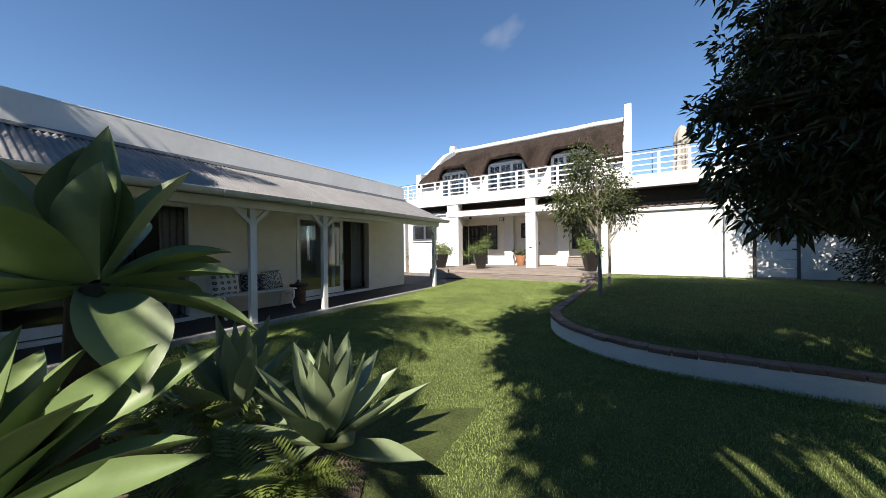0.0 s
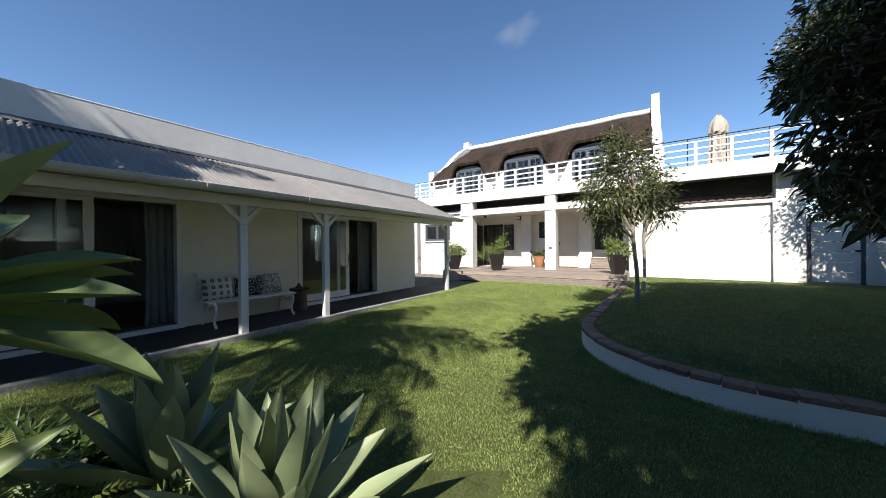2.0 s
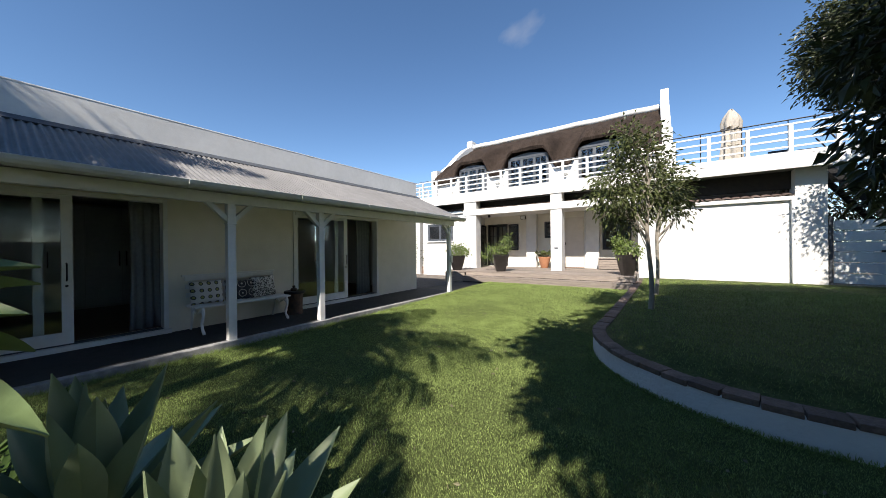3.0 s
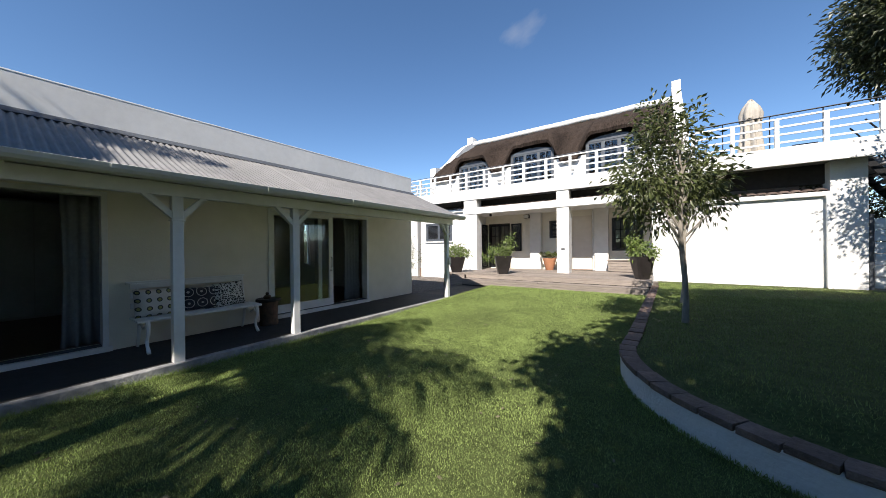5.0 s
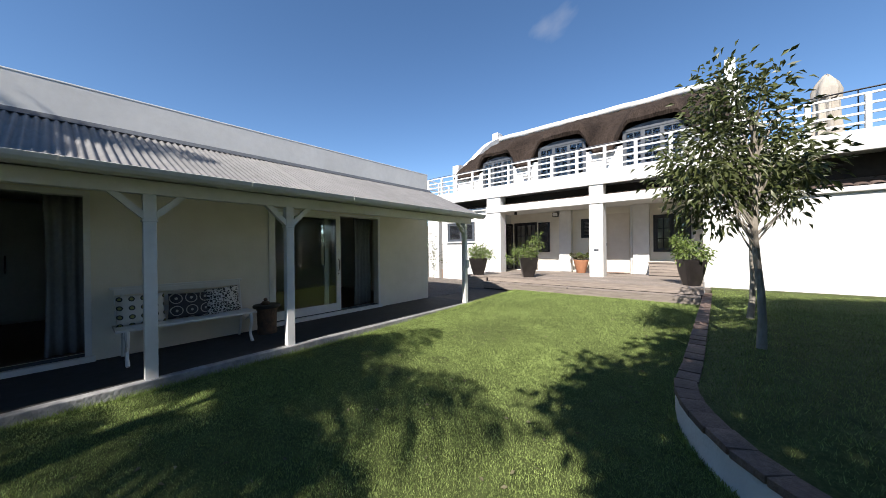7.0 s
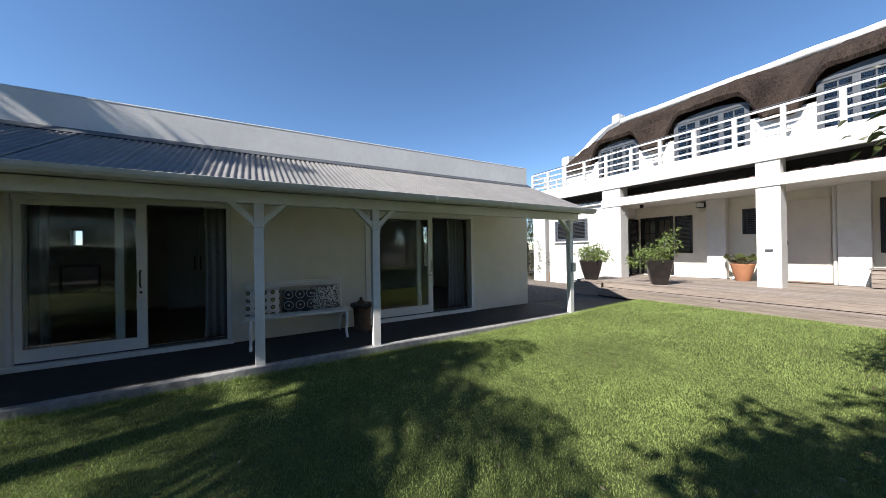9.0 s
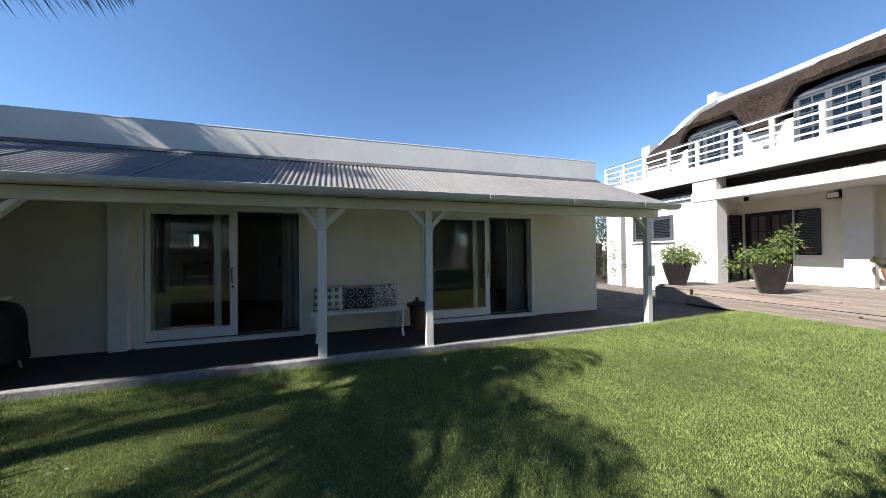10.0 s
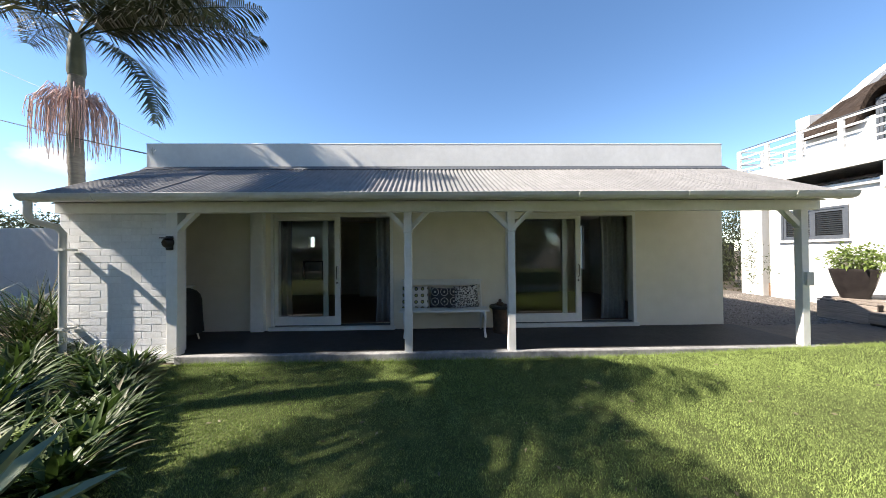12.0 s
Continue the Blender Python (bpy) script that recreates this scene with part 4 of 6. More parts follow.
sp = thing("spot_lamp", (-7.05, 14.6, 2.9), "small dark ceiling spot lamp on the porch", "lamp")
part("body", lathe(bmesh.new(), [(0.05, 2.88), (0.06, 2.92), (0.05, 3.0)], -7.05, 14.4, 12), BLACKMETAL, sp, smooth=True)
nb = bmesh.new()
box(nb, -3.78, FY - 0.032, 1.36, -3.64, FY - 0.02, 1.42, 0.003)
tagged(part("name_plate", nb, BLUEFRAME), "small grey plate on the porch pillar", "plate")
wl = thing("wall_lamp", (-7.2, UY - 0.06, 4.75), "grey half-round wall lamp on the upper wall", "lamp")
part("shade", lathe(bmesh.new(), [(0.02, 4.66), (0.10, 4.72), (0.12, 4.80)], -7.25, UY - 0.08, 14), GUTTER, wl, smooth=True)
wl2 = copy_thing(wl, pose(-3.85, UY - 0.06, 4.75))
bx = thing("storage_bench", (-1.75, 15.2, DK), "brown timber slatted storage bench on the porch", "bench")
part("body", boxes((-2.4, 14.95, DK, -1.15, 15.35, 0.92)), DARKTIMBER, bx)
for k in range(4):
    part("slat", boxes((-2.42, 14.93, DK + 0.02 + k * 0.10, -1.13, 14.95, DK + 0.11 + k * 0.10), bev=0.004), DECK, bx)
part("lid", boxes((-2.45, 14.9, 0.92, -1.1, 15.38, 0.95), bev=0.005), DECK, bx)
wp = thing("wing_downpipe", (2.82, WY - 0.12, 0.25), "white downpipe at the end of the wing wall", "pipe")
part("pipe", tube(bmesh.new(), [(2.76, WY - 0.06, 2.74), (2.77, WY - 0.10, 2.62), (2.77, WY - 0.10, 0.36), (2.80, WY - 0.2, 0.28)], 0.04, 10), PAINT, wp, smooth=True)
part("shoe", tube(bmesh.new(), [(2.80, WY - 0.2, 0.29), (2.83, WY - 0.32, 0.27)], 0.048, 10), BLACKMETAL, wp, smooth=True)
tagged(part("drip_strip", boxes((-0.98, WY - 0.55, 0.1, 9.0, WY, 0.30)), GRAVEL), "pale gravel strip along the wing wall", "gravel", kind="structure")

# gate in the boundary wall
gt = thing("garden_gate", (4.0, WY + 0.05, 0.3), "white horizontal slatted gate between dark posts", "gate")
for k in range(6):
    part("board", boxes((3.56, WY + 0.04, 0.36 + k * 0.29, 4.46, WY + 0.08, 0.635 + k * 0.29), bev=0.005), PAINT, gt)
for x in (3.47, 4.47):
    part("gate_post", boxes((x, WY + 0.02, 0.2, x + 0.07, WY + 0.10, 2.2), bev=0.004), BLUEFRAME, gt)
part("latch", boxes((4.36, WY + 0.01, 1.22, 4.46, WY + 0.04, 1.27)), BLACKMETAL, gt)


stair = thing("terrace_stair", (4.2, 15.2, 0.2), "black metal stair rising behind the garden gate", "stair")
for y in (14.75, 15.55):
    part("stringer", prism(bmesh.new(), [(5.9, 0.2), (6.1, 0.2), (3.62, 3.9), (3.62, 3.62)], "y", y - 0.02, y + 0.02), BLACKMETAL, stair)
    part("handrail", tube(bmesh.new(), [(6.0, y, 1.15), (3.65, y, 4.75)], 0.02, 8), BLACKMETAL, stair)
for k in range(18):
    x, z = 5.93 - k * 0.129, 0.36 + k * 0.197
    part("tread", boxes((x - 0.12, 14.77, z, x + 0.12, 15.53, z + 0.03), bev=0.004), BLACKMETAL, stair)


# ---- umbrella and furniture on the terrace ----
um = thing("garden_umbrella", (2.06, 18.0, 3.9), "closed cream canvas garden umbrella on the terrace", "umbrella")
part("pole", tube(bmesh.new(), [(2.06, 18.0, 3.9), (2.06, 18.0, 6.95)], 0.028, 8), DARKTIMBER, um)
bm = bmesh.new()
rings = []
for z, r in ((4.55, 0.37), (5.0, 0.33), (5.6, 0.27), (6.05, 0.24), (6.25, 0.25)):
    rings.append([bm.verts.new((2.06 + r * (1 + 0.22 * math.cos(8 * a + z)) * math.cos(a), 18.0 + r * (1 + 0.22 * math.cos(8 * a + z)) * math.sin(a), z - 0.05 * math.cos(8 * a))) for a in np.linspace(0, 2 * math.pi, 49)[:-1]])
for p, q in zip(rings, rings[1:]):
    for k in range(48):
        bm.faces.new((p[k], p[(k + 1) % 48], q[(k + 1) % 48], q[k]))
part("canopy", bm, CANVAS, um, smooth=True)
bm = bmesh.new()
rings = []
for z, r in ((6.15, 0.30), (6.42, 0.31), (6.66, 0.24), (6.88, 0.09), (6.93, 0.02)):
    rings.append([bm.verts.new((2.06 + r * (1 + 0.13 * math.cos(6 * a + 2 * z)) * math.cos(a), 18.0 + r * (1 + 0.13 * math.cos(6 * a + 2 * z)) * math.sin(a), z + 0.05 * math.sin(6 * a))) for a in np.linspace(0, 2 * math.pi, 37)[:-1]])
for p, q in zip(rings, rings[1:]):
    for k in range(36):
        bm.faces.new((p[k], p[(k + 1) % 36], q[(k + 1) % 36], q[k]))
part("vent_flap", bm, CANVAS, um, smooth=True)
part("tie", tube(bmesh.new(), [(2.06 + 0.30 * math.cos(a), 18.0 + 0.30 * math.sin(a), 5.45) for a in np.linspace(0, 6.3, 20)], 0.02, 6), CANVAS, um)
part("base_plate", lathe(bmesh.new(), [(0.3, 3.9), (0.3, 3.96), (0.05, 4.02)], 2.06, 18.0, 20), BLACKMETAL, um)
for x, y in ((3.3, 16.6), (4.1, 16.9)):
    lo = thing("sun_lounger", (x, y, 3.9), "dark sun lounger with raised backrest on the terrace", "lounger", "terrace loungers")
    part("frame", boxes((x - 0.3, y - 0.9, 4.15, x + 0.3, y + 0.4, 4.22), bev=0.01), BLACKMETAL, lo)
    bm = box(bmesh.new(), -0.3, 0, 0, 0.3, 0.9, 0.06, 0.01, pose(x, y + 0.35, 4.2, 50, 0, 0))
    part("backrest", bm, BLACKMETAL, lo)
    for dx in (-0.26, 0.26):
        for dy in (-0.8, 0.3):
            part("leg", boxes((x + dx - 0.02, y + dy, 3.9, x + dx + 0.02, y + dy + 0.04, 4.15)), BLACKMETAL, lo)


# ---- pots ----
def pot(x, y, z, r, h, material, label, square=False):
    p = thing("plant_pot", (x, y, z), label, "pot", "pots on the deck")
    prof = [(r * 0.54, z), (r * 0.57, z + 0.02), (r * 0.82, z + h * 0.5), (r * 0.98, z + h * 0.9), (r, z + h - 0.03), (r, z + h), (r * 0.9, z + h), (r * 0.87, z + h - 0.06)]
    bm = lathe(bmesh.new(), prof, x, y, 40)
    if square:
        for v in bm.verts:
            a = math.atan2(v.co.y - y, v.co.x - x) - 0.6
            k = 0.89 / (abs(math.cos(a)) ** 7 + abs(math.sin(a)) ** 7) ** (1 / 7)
            v.co.x, v.co.y = x + (v.co.x - x) * k, y + (v.co.y - y) * k
    part("body", bm, material, p, smooth=True)
    part("soil", lathe(bmesh.new(), [(r * 0.86, z + h - 0.08), (r * 0.86, z + h - 0.06)], x, y, 20), SOIL, p)
    return p


POTS = [(-7.50, 12.20, 0.50, 0.385, 0.62), (-5.55, 12.30, 0.50, 0.34, 0.66), (-1.24, 12.45, 0.50, 0.29, 0.66)]
for x, y, z, r, h in POTS:
    pot(x, y, z, r, h, POTBLACK, "tall square black glazed pot on the timber deck", True)
pot(-4.62, 15.0, DK, 0.27, 0.50, TERRACOTTA, "round terracotta pot on the porch")
vs = thing("bottle", (-4.20, 15.1, DK), "small white bottle on the porch floor", "bottle")
part("body", lathe(bmesh.new(), [(0.05, DK), (0.055, DK + 0.02), (0.055, DK + 0.15), (0.02, DK + 0.2), (0.02, DK + 0.24)], -4.20, 15.1, 14), PAINT, vs, smooth=True)

# ---- far boundary at the left: wall and yard ----
tagged(part("wall_boundary_south", boxes((-11.0, -16.0, 0.0, -10.8, -2.0, 2.38), bev=0.01), PLASTER), "white plastered boundary wall beside the cottage", "wall", kind="structure")
tagged(part("wall_yard_west", boxes((-16.2, 8.0, 0.0, -16.0, 18.0, 1.9)), DARKSHADEWALL), "dark yard wall behind the gravel", "wall", kind="structure")
tagged(part("wall_rear_south", boxes((-11.0, -16.2, 0.0, 14.0, -16.0, 2.0)), PLASTER), "white garden wall", "wall", kind="structure")
tagged(part("wall_rear_east", boxes((13.8, -16.0, 0.0, 14.0, 14.2, 2.0)), PLASTER), "white garden wall", "wall", kind="structure")
for nm, pts, r in (("power_cable", [(-18.0, -26.0, 10.6), (-12.0, -12.8, 6.4), (-7.2, -1.92, 3.42)], 0.014), ("overhead_wire", [(-16.2, -23.2, 13.0), (-12.0, -9.9, 7.3), (-9.5, -2.2, 3.7)], 0.007)):
    bm = bmesh.new()
    P = [Vector(p) for p in pts]
    line = [P[0].lerp(P[1], t).lerp(P[1].lerp(P[2], t), t) for t in np.linspace(0, 1, 24)]
    tagged(part(nm, tube(bm, line, r, 6), BLACKMETAL), "thin black overhead cable", "cable")


# ---- far clouds ----
def cloud(nm, centre, w, h, seed, dense, label, lean=0.0):
    m = bpy.data.materials.new(nm)
    m.use_nodes = True
    N, L = m.node_tree.nodes, m.node_tree.links
    tc = N.new("ShaderNodeTexCoord")
    ns = N.new("ShaderNodeTexNoise")
    ns.noise_dimensions = "4D"
    ns.inputs["W"].default_value, ns.inputs["Scale"].default_value, ns.inputs["Detail"].default_value = seed, 3.2, 9
    L.new(tc.outputs["Generated"], ns.inputs["Vector"])
    ms = N.new("ShaderNodeVectorMath")
    ms.operation = "DISTANCE"
    ms.inputs[1].default_value = (0.5, 0.5, 0.5)
    L.new(tc.outputs["Generated"], ms.inputs[0])
    fall = N.new("ShaderNodeMapRange")
    fall.inputs[1].default_value, fall.inputs[2].default_value, fall.inputs[3].default_value, fall.inputs[4].default_value = 0.1, 0.5, 0.25, -0.45
    L.new(ms.outputs["Value"], fall.inputs[0])
    add = N.new("ShaderNodeMath")
    L.new(ns.outputs["Fac"], add.inputs[0])
    L.new(fall.outputs[0], add.inputs[1])
    a = N.new("ShaderNodeMapRange")
    a.inputs[1].default_value, a.inputs[2].default_value, a.inputs[4].default_value = 0.5, 0.85, dense
    L.new(add.outputs[0], a.inputs[0])
    em, tr, mx = N.new("ShaderNodeEmission"), N.new("ShaderNodeBsdfTransparent"), N.new("ShaderNodeMixShader")
    em.inputs[0].default_value, em.inputs[1].default_value = (0.93, 0.96, 1.0, 1), 0.45
    L.new(a.outputs[0], mx.inputs[0])
    L.new(tr.outputs[0], mx.inputs[1])
    L.new(em.outputs[0], mx.inputs[2])
    L.new(mx.outputs[0], N["Material Output"].inputs[0])
    bm = bmesh.new()
    c = Vector(centre)
    side = Vector((-c.y, c.x, 0)).normalized()
    up = c.normalized().cross(side).normalized()
    side, up = side * math.cos(lean) + up * math.sin(lean), up * math.cos(lean) - side * math.sin(lean)
    bmesh.ops.create_grid(bm, x_segments=4, y_segments=4, size=0.5)
    bm.transform(Matrix.Translation(c) @ Matrix((side, up, c.normalized())).transposed().to_4x4() @ Matrix.Diagonal((w, h, 1, 1)))
    ob = tagged(part(nm, bm, m), label, "cloud", kind="structure")
    ob.visible_shadow = False


cloud("cloud_backdrop", (-285.0, 785.0, 570.0), 95, 260, 3.0, 0.20, "thin white wisp of cloud in the blue sky", 0.75)
cloud("cloud_low_backdrop", (-560.0, -660.0, 170.0), 230, 110, 8.0, 0.95, "small white cumulus cloud low in the sky")

# ---- plants ----
RNG = np.random.default_rng(7)


def unit(v):
    return v / np.maximum(1e-9, np.linalg.norm(v, axis=-1, keepdims=True))


def leaf_mesh(base, direc, length, width, fold=0.35, droop=0.25):
    """Arrays of small folded leaves: four points and two triangles each side of the midrib."""
    n = len(base)
    d = unit(direc)
    side = unit(np.cross(d, RNG.normal(size=(n, 3))))
    up = np.cross(side, d)
    L = np.asarray(length).reshape(-1, 1) * np.ones((n, 1))
    W = np.asarray(width).reshape(-1, 1) * np.ones((n, 1))
    mid = base + d * L * 0.45
    tip = base + d * L - np.array([0, 0, 1]) * L * droop
    l = mid + side * W * 0.5 + up * W * fold
    r = mid - side * W * 0.5 + up * W * fold
    v = np.stack([base, l, tip, r, mid], axis=1).reshape(-1, 3)
    i = (np.arange(n) * 5).reshape(-1, 1)
    f = np.concatenate([i + [0, 4, 1], i + [1, 4, 2], i + [0, 3, 4], i + [3, 2, 4]], axis=1).reshape(-1, 3)
    return v, f


def crown_points(ells, n, shell=0.55):
    """Cluster centres inside ellipsoids (centre, radii), most of them near the skin."""
    out = []
    tot = sum(e[1][0] * e[1][1] * e[1][2] for e in ells)
    for c, r in ells:
        k = max(3, int(n * r[0] * r[1] * r[2] / tot))
        d = unit(RNG.normal(size=(k, 3)))
        rad = shell + (1 - shell) * RNG.random((k, 1)) ** 0.6
        out.append(np.array(c) + d * rad * np.array(r) * (1 + 0.05 * RNG.normal(size=(k, 1))))
    return np.concatenate(out)


def foliage(parent, ells, clusters, per, spread, length, width, material, nm="crown", shell=0.55, label=""):
    c = crown_points(ells, clusters, shell)
    mid = np.mean([np.array(e[0]) for e in ells], axis=0)
    base = np.repeat(c, per, axis=0) + RNG.normal(size=(len(c) * per, 3)) * spread
    d = unit(base - np.repeat(c, per, axis=0)) + 0.5 * unit(base - mid) + RNG.normal(size=base.shape) * 0.4
    d[:, 2] -= 0.15
    v, f = leaf_mesh(base, d, length * RNG.uniform(0.6, 1.2, len(base)), width * RNG.uniform(0.7, 1.2, len(base)))
    return raw(nm, v, f, material, parent, label), c


def branches(parent, root, tips, material, r0=0.02, nm="branch"):
    """Bent twigs from a point of the trunk to cluster centres, as one mesh."""
    bm = bmesh.new()
    for t in tips:
        a, b = Vector(root), Vector(t)
        m = a.lerp(b, 0.5) + Vector((random.uniform(-0.1, 0.1), random.uniform(-0.1, 0.1), 0.12 * (b - a).length))
        tube(bm, [a, a.lerp(m, 0.6), m, b], [r0, r0 * 0.8, r0 * 0.55, r0 * 0.2], 5, False)
    return part(nm, bm, material, parent, smooth=True)


# slender young trees on the upper lawn
def slender(x, y, lean, ells, clusters, label):
    z = lz(x, y)
    t = thing("young_tree", (x, y, z), label, "tree", "young trees on the raised lawn")
    pts = [(x + lean * s + 0.02 * math.sin(s * 9), y + 0.03 * math.sin(s * 7), z + 2.5 * s) for s in np.linspace(0, 1, 9)]
    part("trunk", tube(bmesh.new(), pts, [0.046, 0.037, 0.034, 0.032, 0.030, 0.028, 0.022, 0.016, 0.01], 9), BARK, t, smooth=True)
    ob, c = foliage(t, ells, clusters, 17, 0.09, 0.098, 0.040, LEAF, shell=0.35)
    for k, p in enumerate(c[:: max(1, len(c) // 34)]):
        s = min(0.95, max(0.35, (p[2] - z) / 2.5 - 0.22))
        root = (x + lean * s, y, z + 2.5 * s)
        branches(t, root, [p], BARK, 0.011, "limb")


slender(-0.53, 7.22, -0.06, [((-0.72, 7.25, 3.05), (0.45, 0.45, 0.55)), ((-1.04, 7.1, 2.45), (0.45, 0.45, 0.46)), ((-0.42, 7.35, 2.45), (0.42, 0.45, 0.44)), ((-0.92, 7.35, 1.95), (0.36, 0.4, 0.26))], 205, "slender young tree with dull green leaves and a pale trunk")
slender(-0.47, 9.0, 0.08, [((-0.42, 9.0, 2.85), (0.46, 0.45, 0.5)), ((-0.2, 9.05, 2.35), (0.42, 0.45, 0.38))], 85, "slender young tree behind its taller neighbour")


# large dark trees
def big_tree(x, y, zc, trunk_r, ells, clusters, per, leaf, width, material, label, spread=0.24, zg=0.2):
    t = thing("garden_tree", (x, y, zg), label, "tree", "large garden trees")
    pts = [(x, y, zg - 0.1), (x + 0.05, y, zg + 0.3), (x + 0.1, y + 0.05, zg + zc * 0.4), (x, y + 0.1, zc)]
    part("trunk", tube(bmesh.new(), pts, [trunk_r * 1.5, trunk_r, trunk_r * 0.8, trunk_r * 0.55], 12), DARKBARK, t, smooth=True)
    ob, c = foliage(t, ells, clusters, per, spread, leaf, width, material, shell=0.5)
    for e in ells:
        branches(t, (x, y, zc * 0.7), [Vector(e[0]) + Vector((random.uniform(-1, 1) * e[1][0] * 0.7, random.uniform(-1, 1) * e[1][1] * 0.7, random.uniform(-0.6, 0.6) * e[1][2])) for _ in range(9)], DARKBARK, 0.06, "limb")
    return t


NEAR = [((1.98, 5.0, 2.9), (1.1, 1.0, 1.0)), ((1.15, 4.85, 2.95), (0.58, 0.5, 0.26)), ((1.25, 5.0, 2.35), (0.5, 0.5, 0.24)), ((1.85, 4.9, 3.85), (0.92, 0.9, 0.55)), ((1.2, 4.7, 4.55), (0.72, 0.5, 0.22)), ((1.8, 5.0, 1.98), (0.85, 0.8, 0.42)), ((2.9, 4.6, 2.6), (1.3, 1.2, 1.3)),
        ((3.0, 5.4, 4.2), (1.5, 1.3, 1.0)), ((3.3, 7.4, 3.2), (0.9, 0.9, 0.85)), ((2.95, 8.3, 2.3), (0.65, 0.7, 0.75)), ((3.6, 5.8, 1.7), (1.1, 1.0, 0.8)), ((3.0, 6.6, 2.2), (0.8, 0.8, 0.8)), ((3.7, 6.1, 5.4), (1.4, 1.3, 0.9)), ((5.6, 7.6, 5.2), (1.4, 1.4, 0.9))]
near_tree = big_tree(3.2, 3.7, 3.0, 0.16, NEAR, 4000, 14, 0.135, 0.040, DARKLEAF, "broad dark green tree leaning over the raised lawn", 0.055)
foliage(near_tree, [(c, tuple(0.86 * q for q in r)) for c, r in NEAR], 750, 14, 0.12, 0.19, 0.09, DARKLEAF, "inner_crown", 0.15)
big_tree(6.2, 15.2, 5.2, 0.22, [((5.8, 14.9, 7.5), (2.5, 2.0, 2.0)), ((4.6, 14.8, 6.7), (1.5, 1.2, 1.3)), ((6.6, 14.6, 5.2), (1.7, 1.4, 1.2))], 1900, 24, 0.15, 0.07, DARKLEAF, "large dark green tree beyond the roof terrace", 0.2)
big_tree(5.6, 11.0, 3.2, 0.15, [((5.4, 11.0, 3.9), (1.3, 1.2, 1.2)), ((4.1, 11.2, 5.0), (0.7, 0.7, 0.6)), ((4.6, 11.1, 4.9), (0.9, 0.8, 0.8))], 420, 24, 0.12, 0.05, DARKLEAF, "dark leafy tree beside the boundary wall", 0.17)
# out-of-view trees: crown lobes are placed to cast the shade on lawns and agaves
big_tree(2.4, -3.9, 4.4, 0.16, [((1.0, -3.2, 5.5), (0.5, 0.55, 0.35)), ((1.25, -3.75, 5.4), (0.5, 0.4, 0.3)), ((0.67, -1.7, 5.5), (0.95, 0.95, 0.5)), ((0.0, -0.35, 5.5), (0.95, 0.8, 0.45)), ((-0.30, 0.55, 5.5), (0.62, 0.5, 0.3)), ((1.87, -1.3, 5.4), (1.25, 1.2, 0.6)), ((1.5, 0.7, 5.6), (1.3, 1.2, 0.6)), ((-1.62, -4.35, 5.95), (0.6, 0.46, 0.3))], 1000, 22, 0.19, 0.08, DARKLEAF, "leafy tree out of view behind the walk, placed to cast shade", 0.10, 0.0)
big_tree(6.3, -0.6, 5.6, 0.2, [((2.1, 2.4, 6.3), (1.2, 1.4, 0.55)), ((3.0, 4.2, 6.4), (2.0, 1.6, 0.7)), ((4.9, 3.2, 6.2), (2.0, 2.2, 0.9)), ((3.2, 1.0, 6.5), (2.0, 1.8, 0.7)), ((1.5, 0.4, 6.6), (1.5, 1.4, 0.6)), ((5.2, 0.0, 6.2), (2.0, 1.8, 0.8))], 2400, 20, 0.22, 0.11, DARKLEAF, "wide spreading tree out of view, placed to shade the raised lawn", 0.16, 0.0)
big_tree(4.9, 0.6, 4.2, 0.16, [((4.4, 1.2, 4.6), (1.9, 1.9, 1.4)), ((3.0, 0.6, 5.6), (1.2, 1.2, 1.0)), ((2.6, 2.6, 6.6), (1.3, 1.3, 0.8))], 560, 24, 0.14, 0.06, DARKLEAF, "leafy tree out of view, placed to shade the raised lawn", 0.22, 0.2)


# potted shrubs
def shrub(x, y, z, ells, clusters, leaf, width, material, label, per=12, spread=0.06):
    t = thing("potted_shrub", (x, y, z), label, "shrub", "potted shrubs")
    ob, c = foliage(t, ells, clusters, per, spread, leaf, width, material, "leaves", 0.3)
    branches(t, (x, y, z), [tuple(p) for p in c[::3]], BARK, 0.009, "stems")


for k, (x, y, z, r, h) in enumerate(POTS):
    zz = z + h - 0.07
    if k == 0:
        ells = [((x, y, zz + 0.28), (0.40, 0.36, 0.22)), ((x + 0.35, y, zz + 0.2), (0.25, 0.2, 0.16)), ((x + 0.3, y - 0.1, zz + 0.42), (0.14, 0.14, 0.16))]
    elif k == 1:
        ells = [((x - 0.15, y, zz + 0.22), (0.40, 0.34, 0.24)), ((x + 0.25, y, zz + 0.5), (0.22, 0.22, 0.30)), ((x - 0.55, y, zz + 0.02), (0.22, 0.2, 0.16)), ((x + 0.3, y, zz + 0.75), (0.12, 0.12, 0.16))]
    else:
        ells = [((x, y, zz + 0.25), (0.38, 0.34, 0.26)), ((x - 0.2, y, zz + 0.5), (0.22, 0.2, 0.2))]
    shrub(x, y, zz, ells, 95, 0.085, 0.045, LIMELEAF, "bushy bright green shrub growing in a black pot", 11)
t = thing("leafy_plant", (-4.62, 15.0, DK + 0.45), "broad-leaved green plant in the terracotta pot", "plant")
bm = bmesh.new()
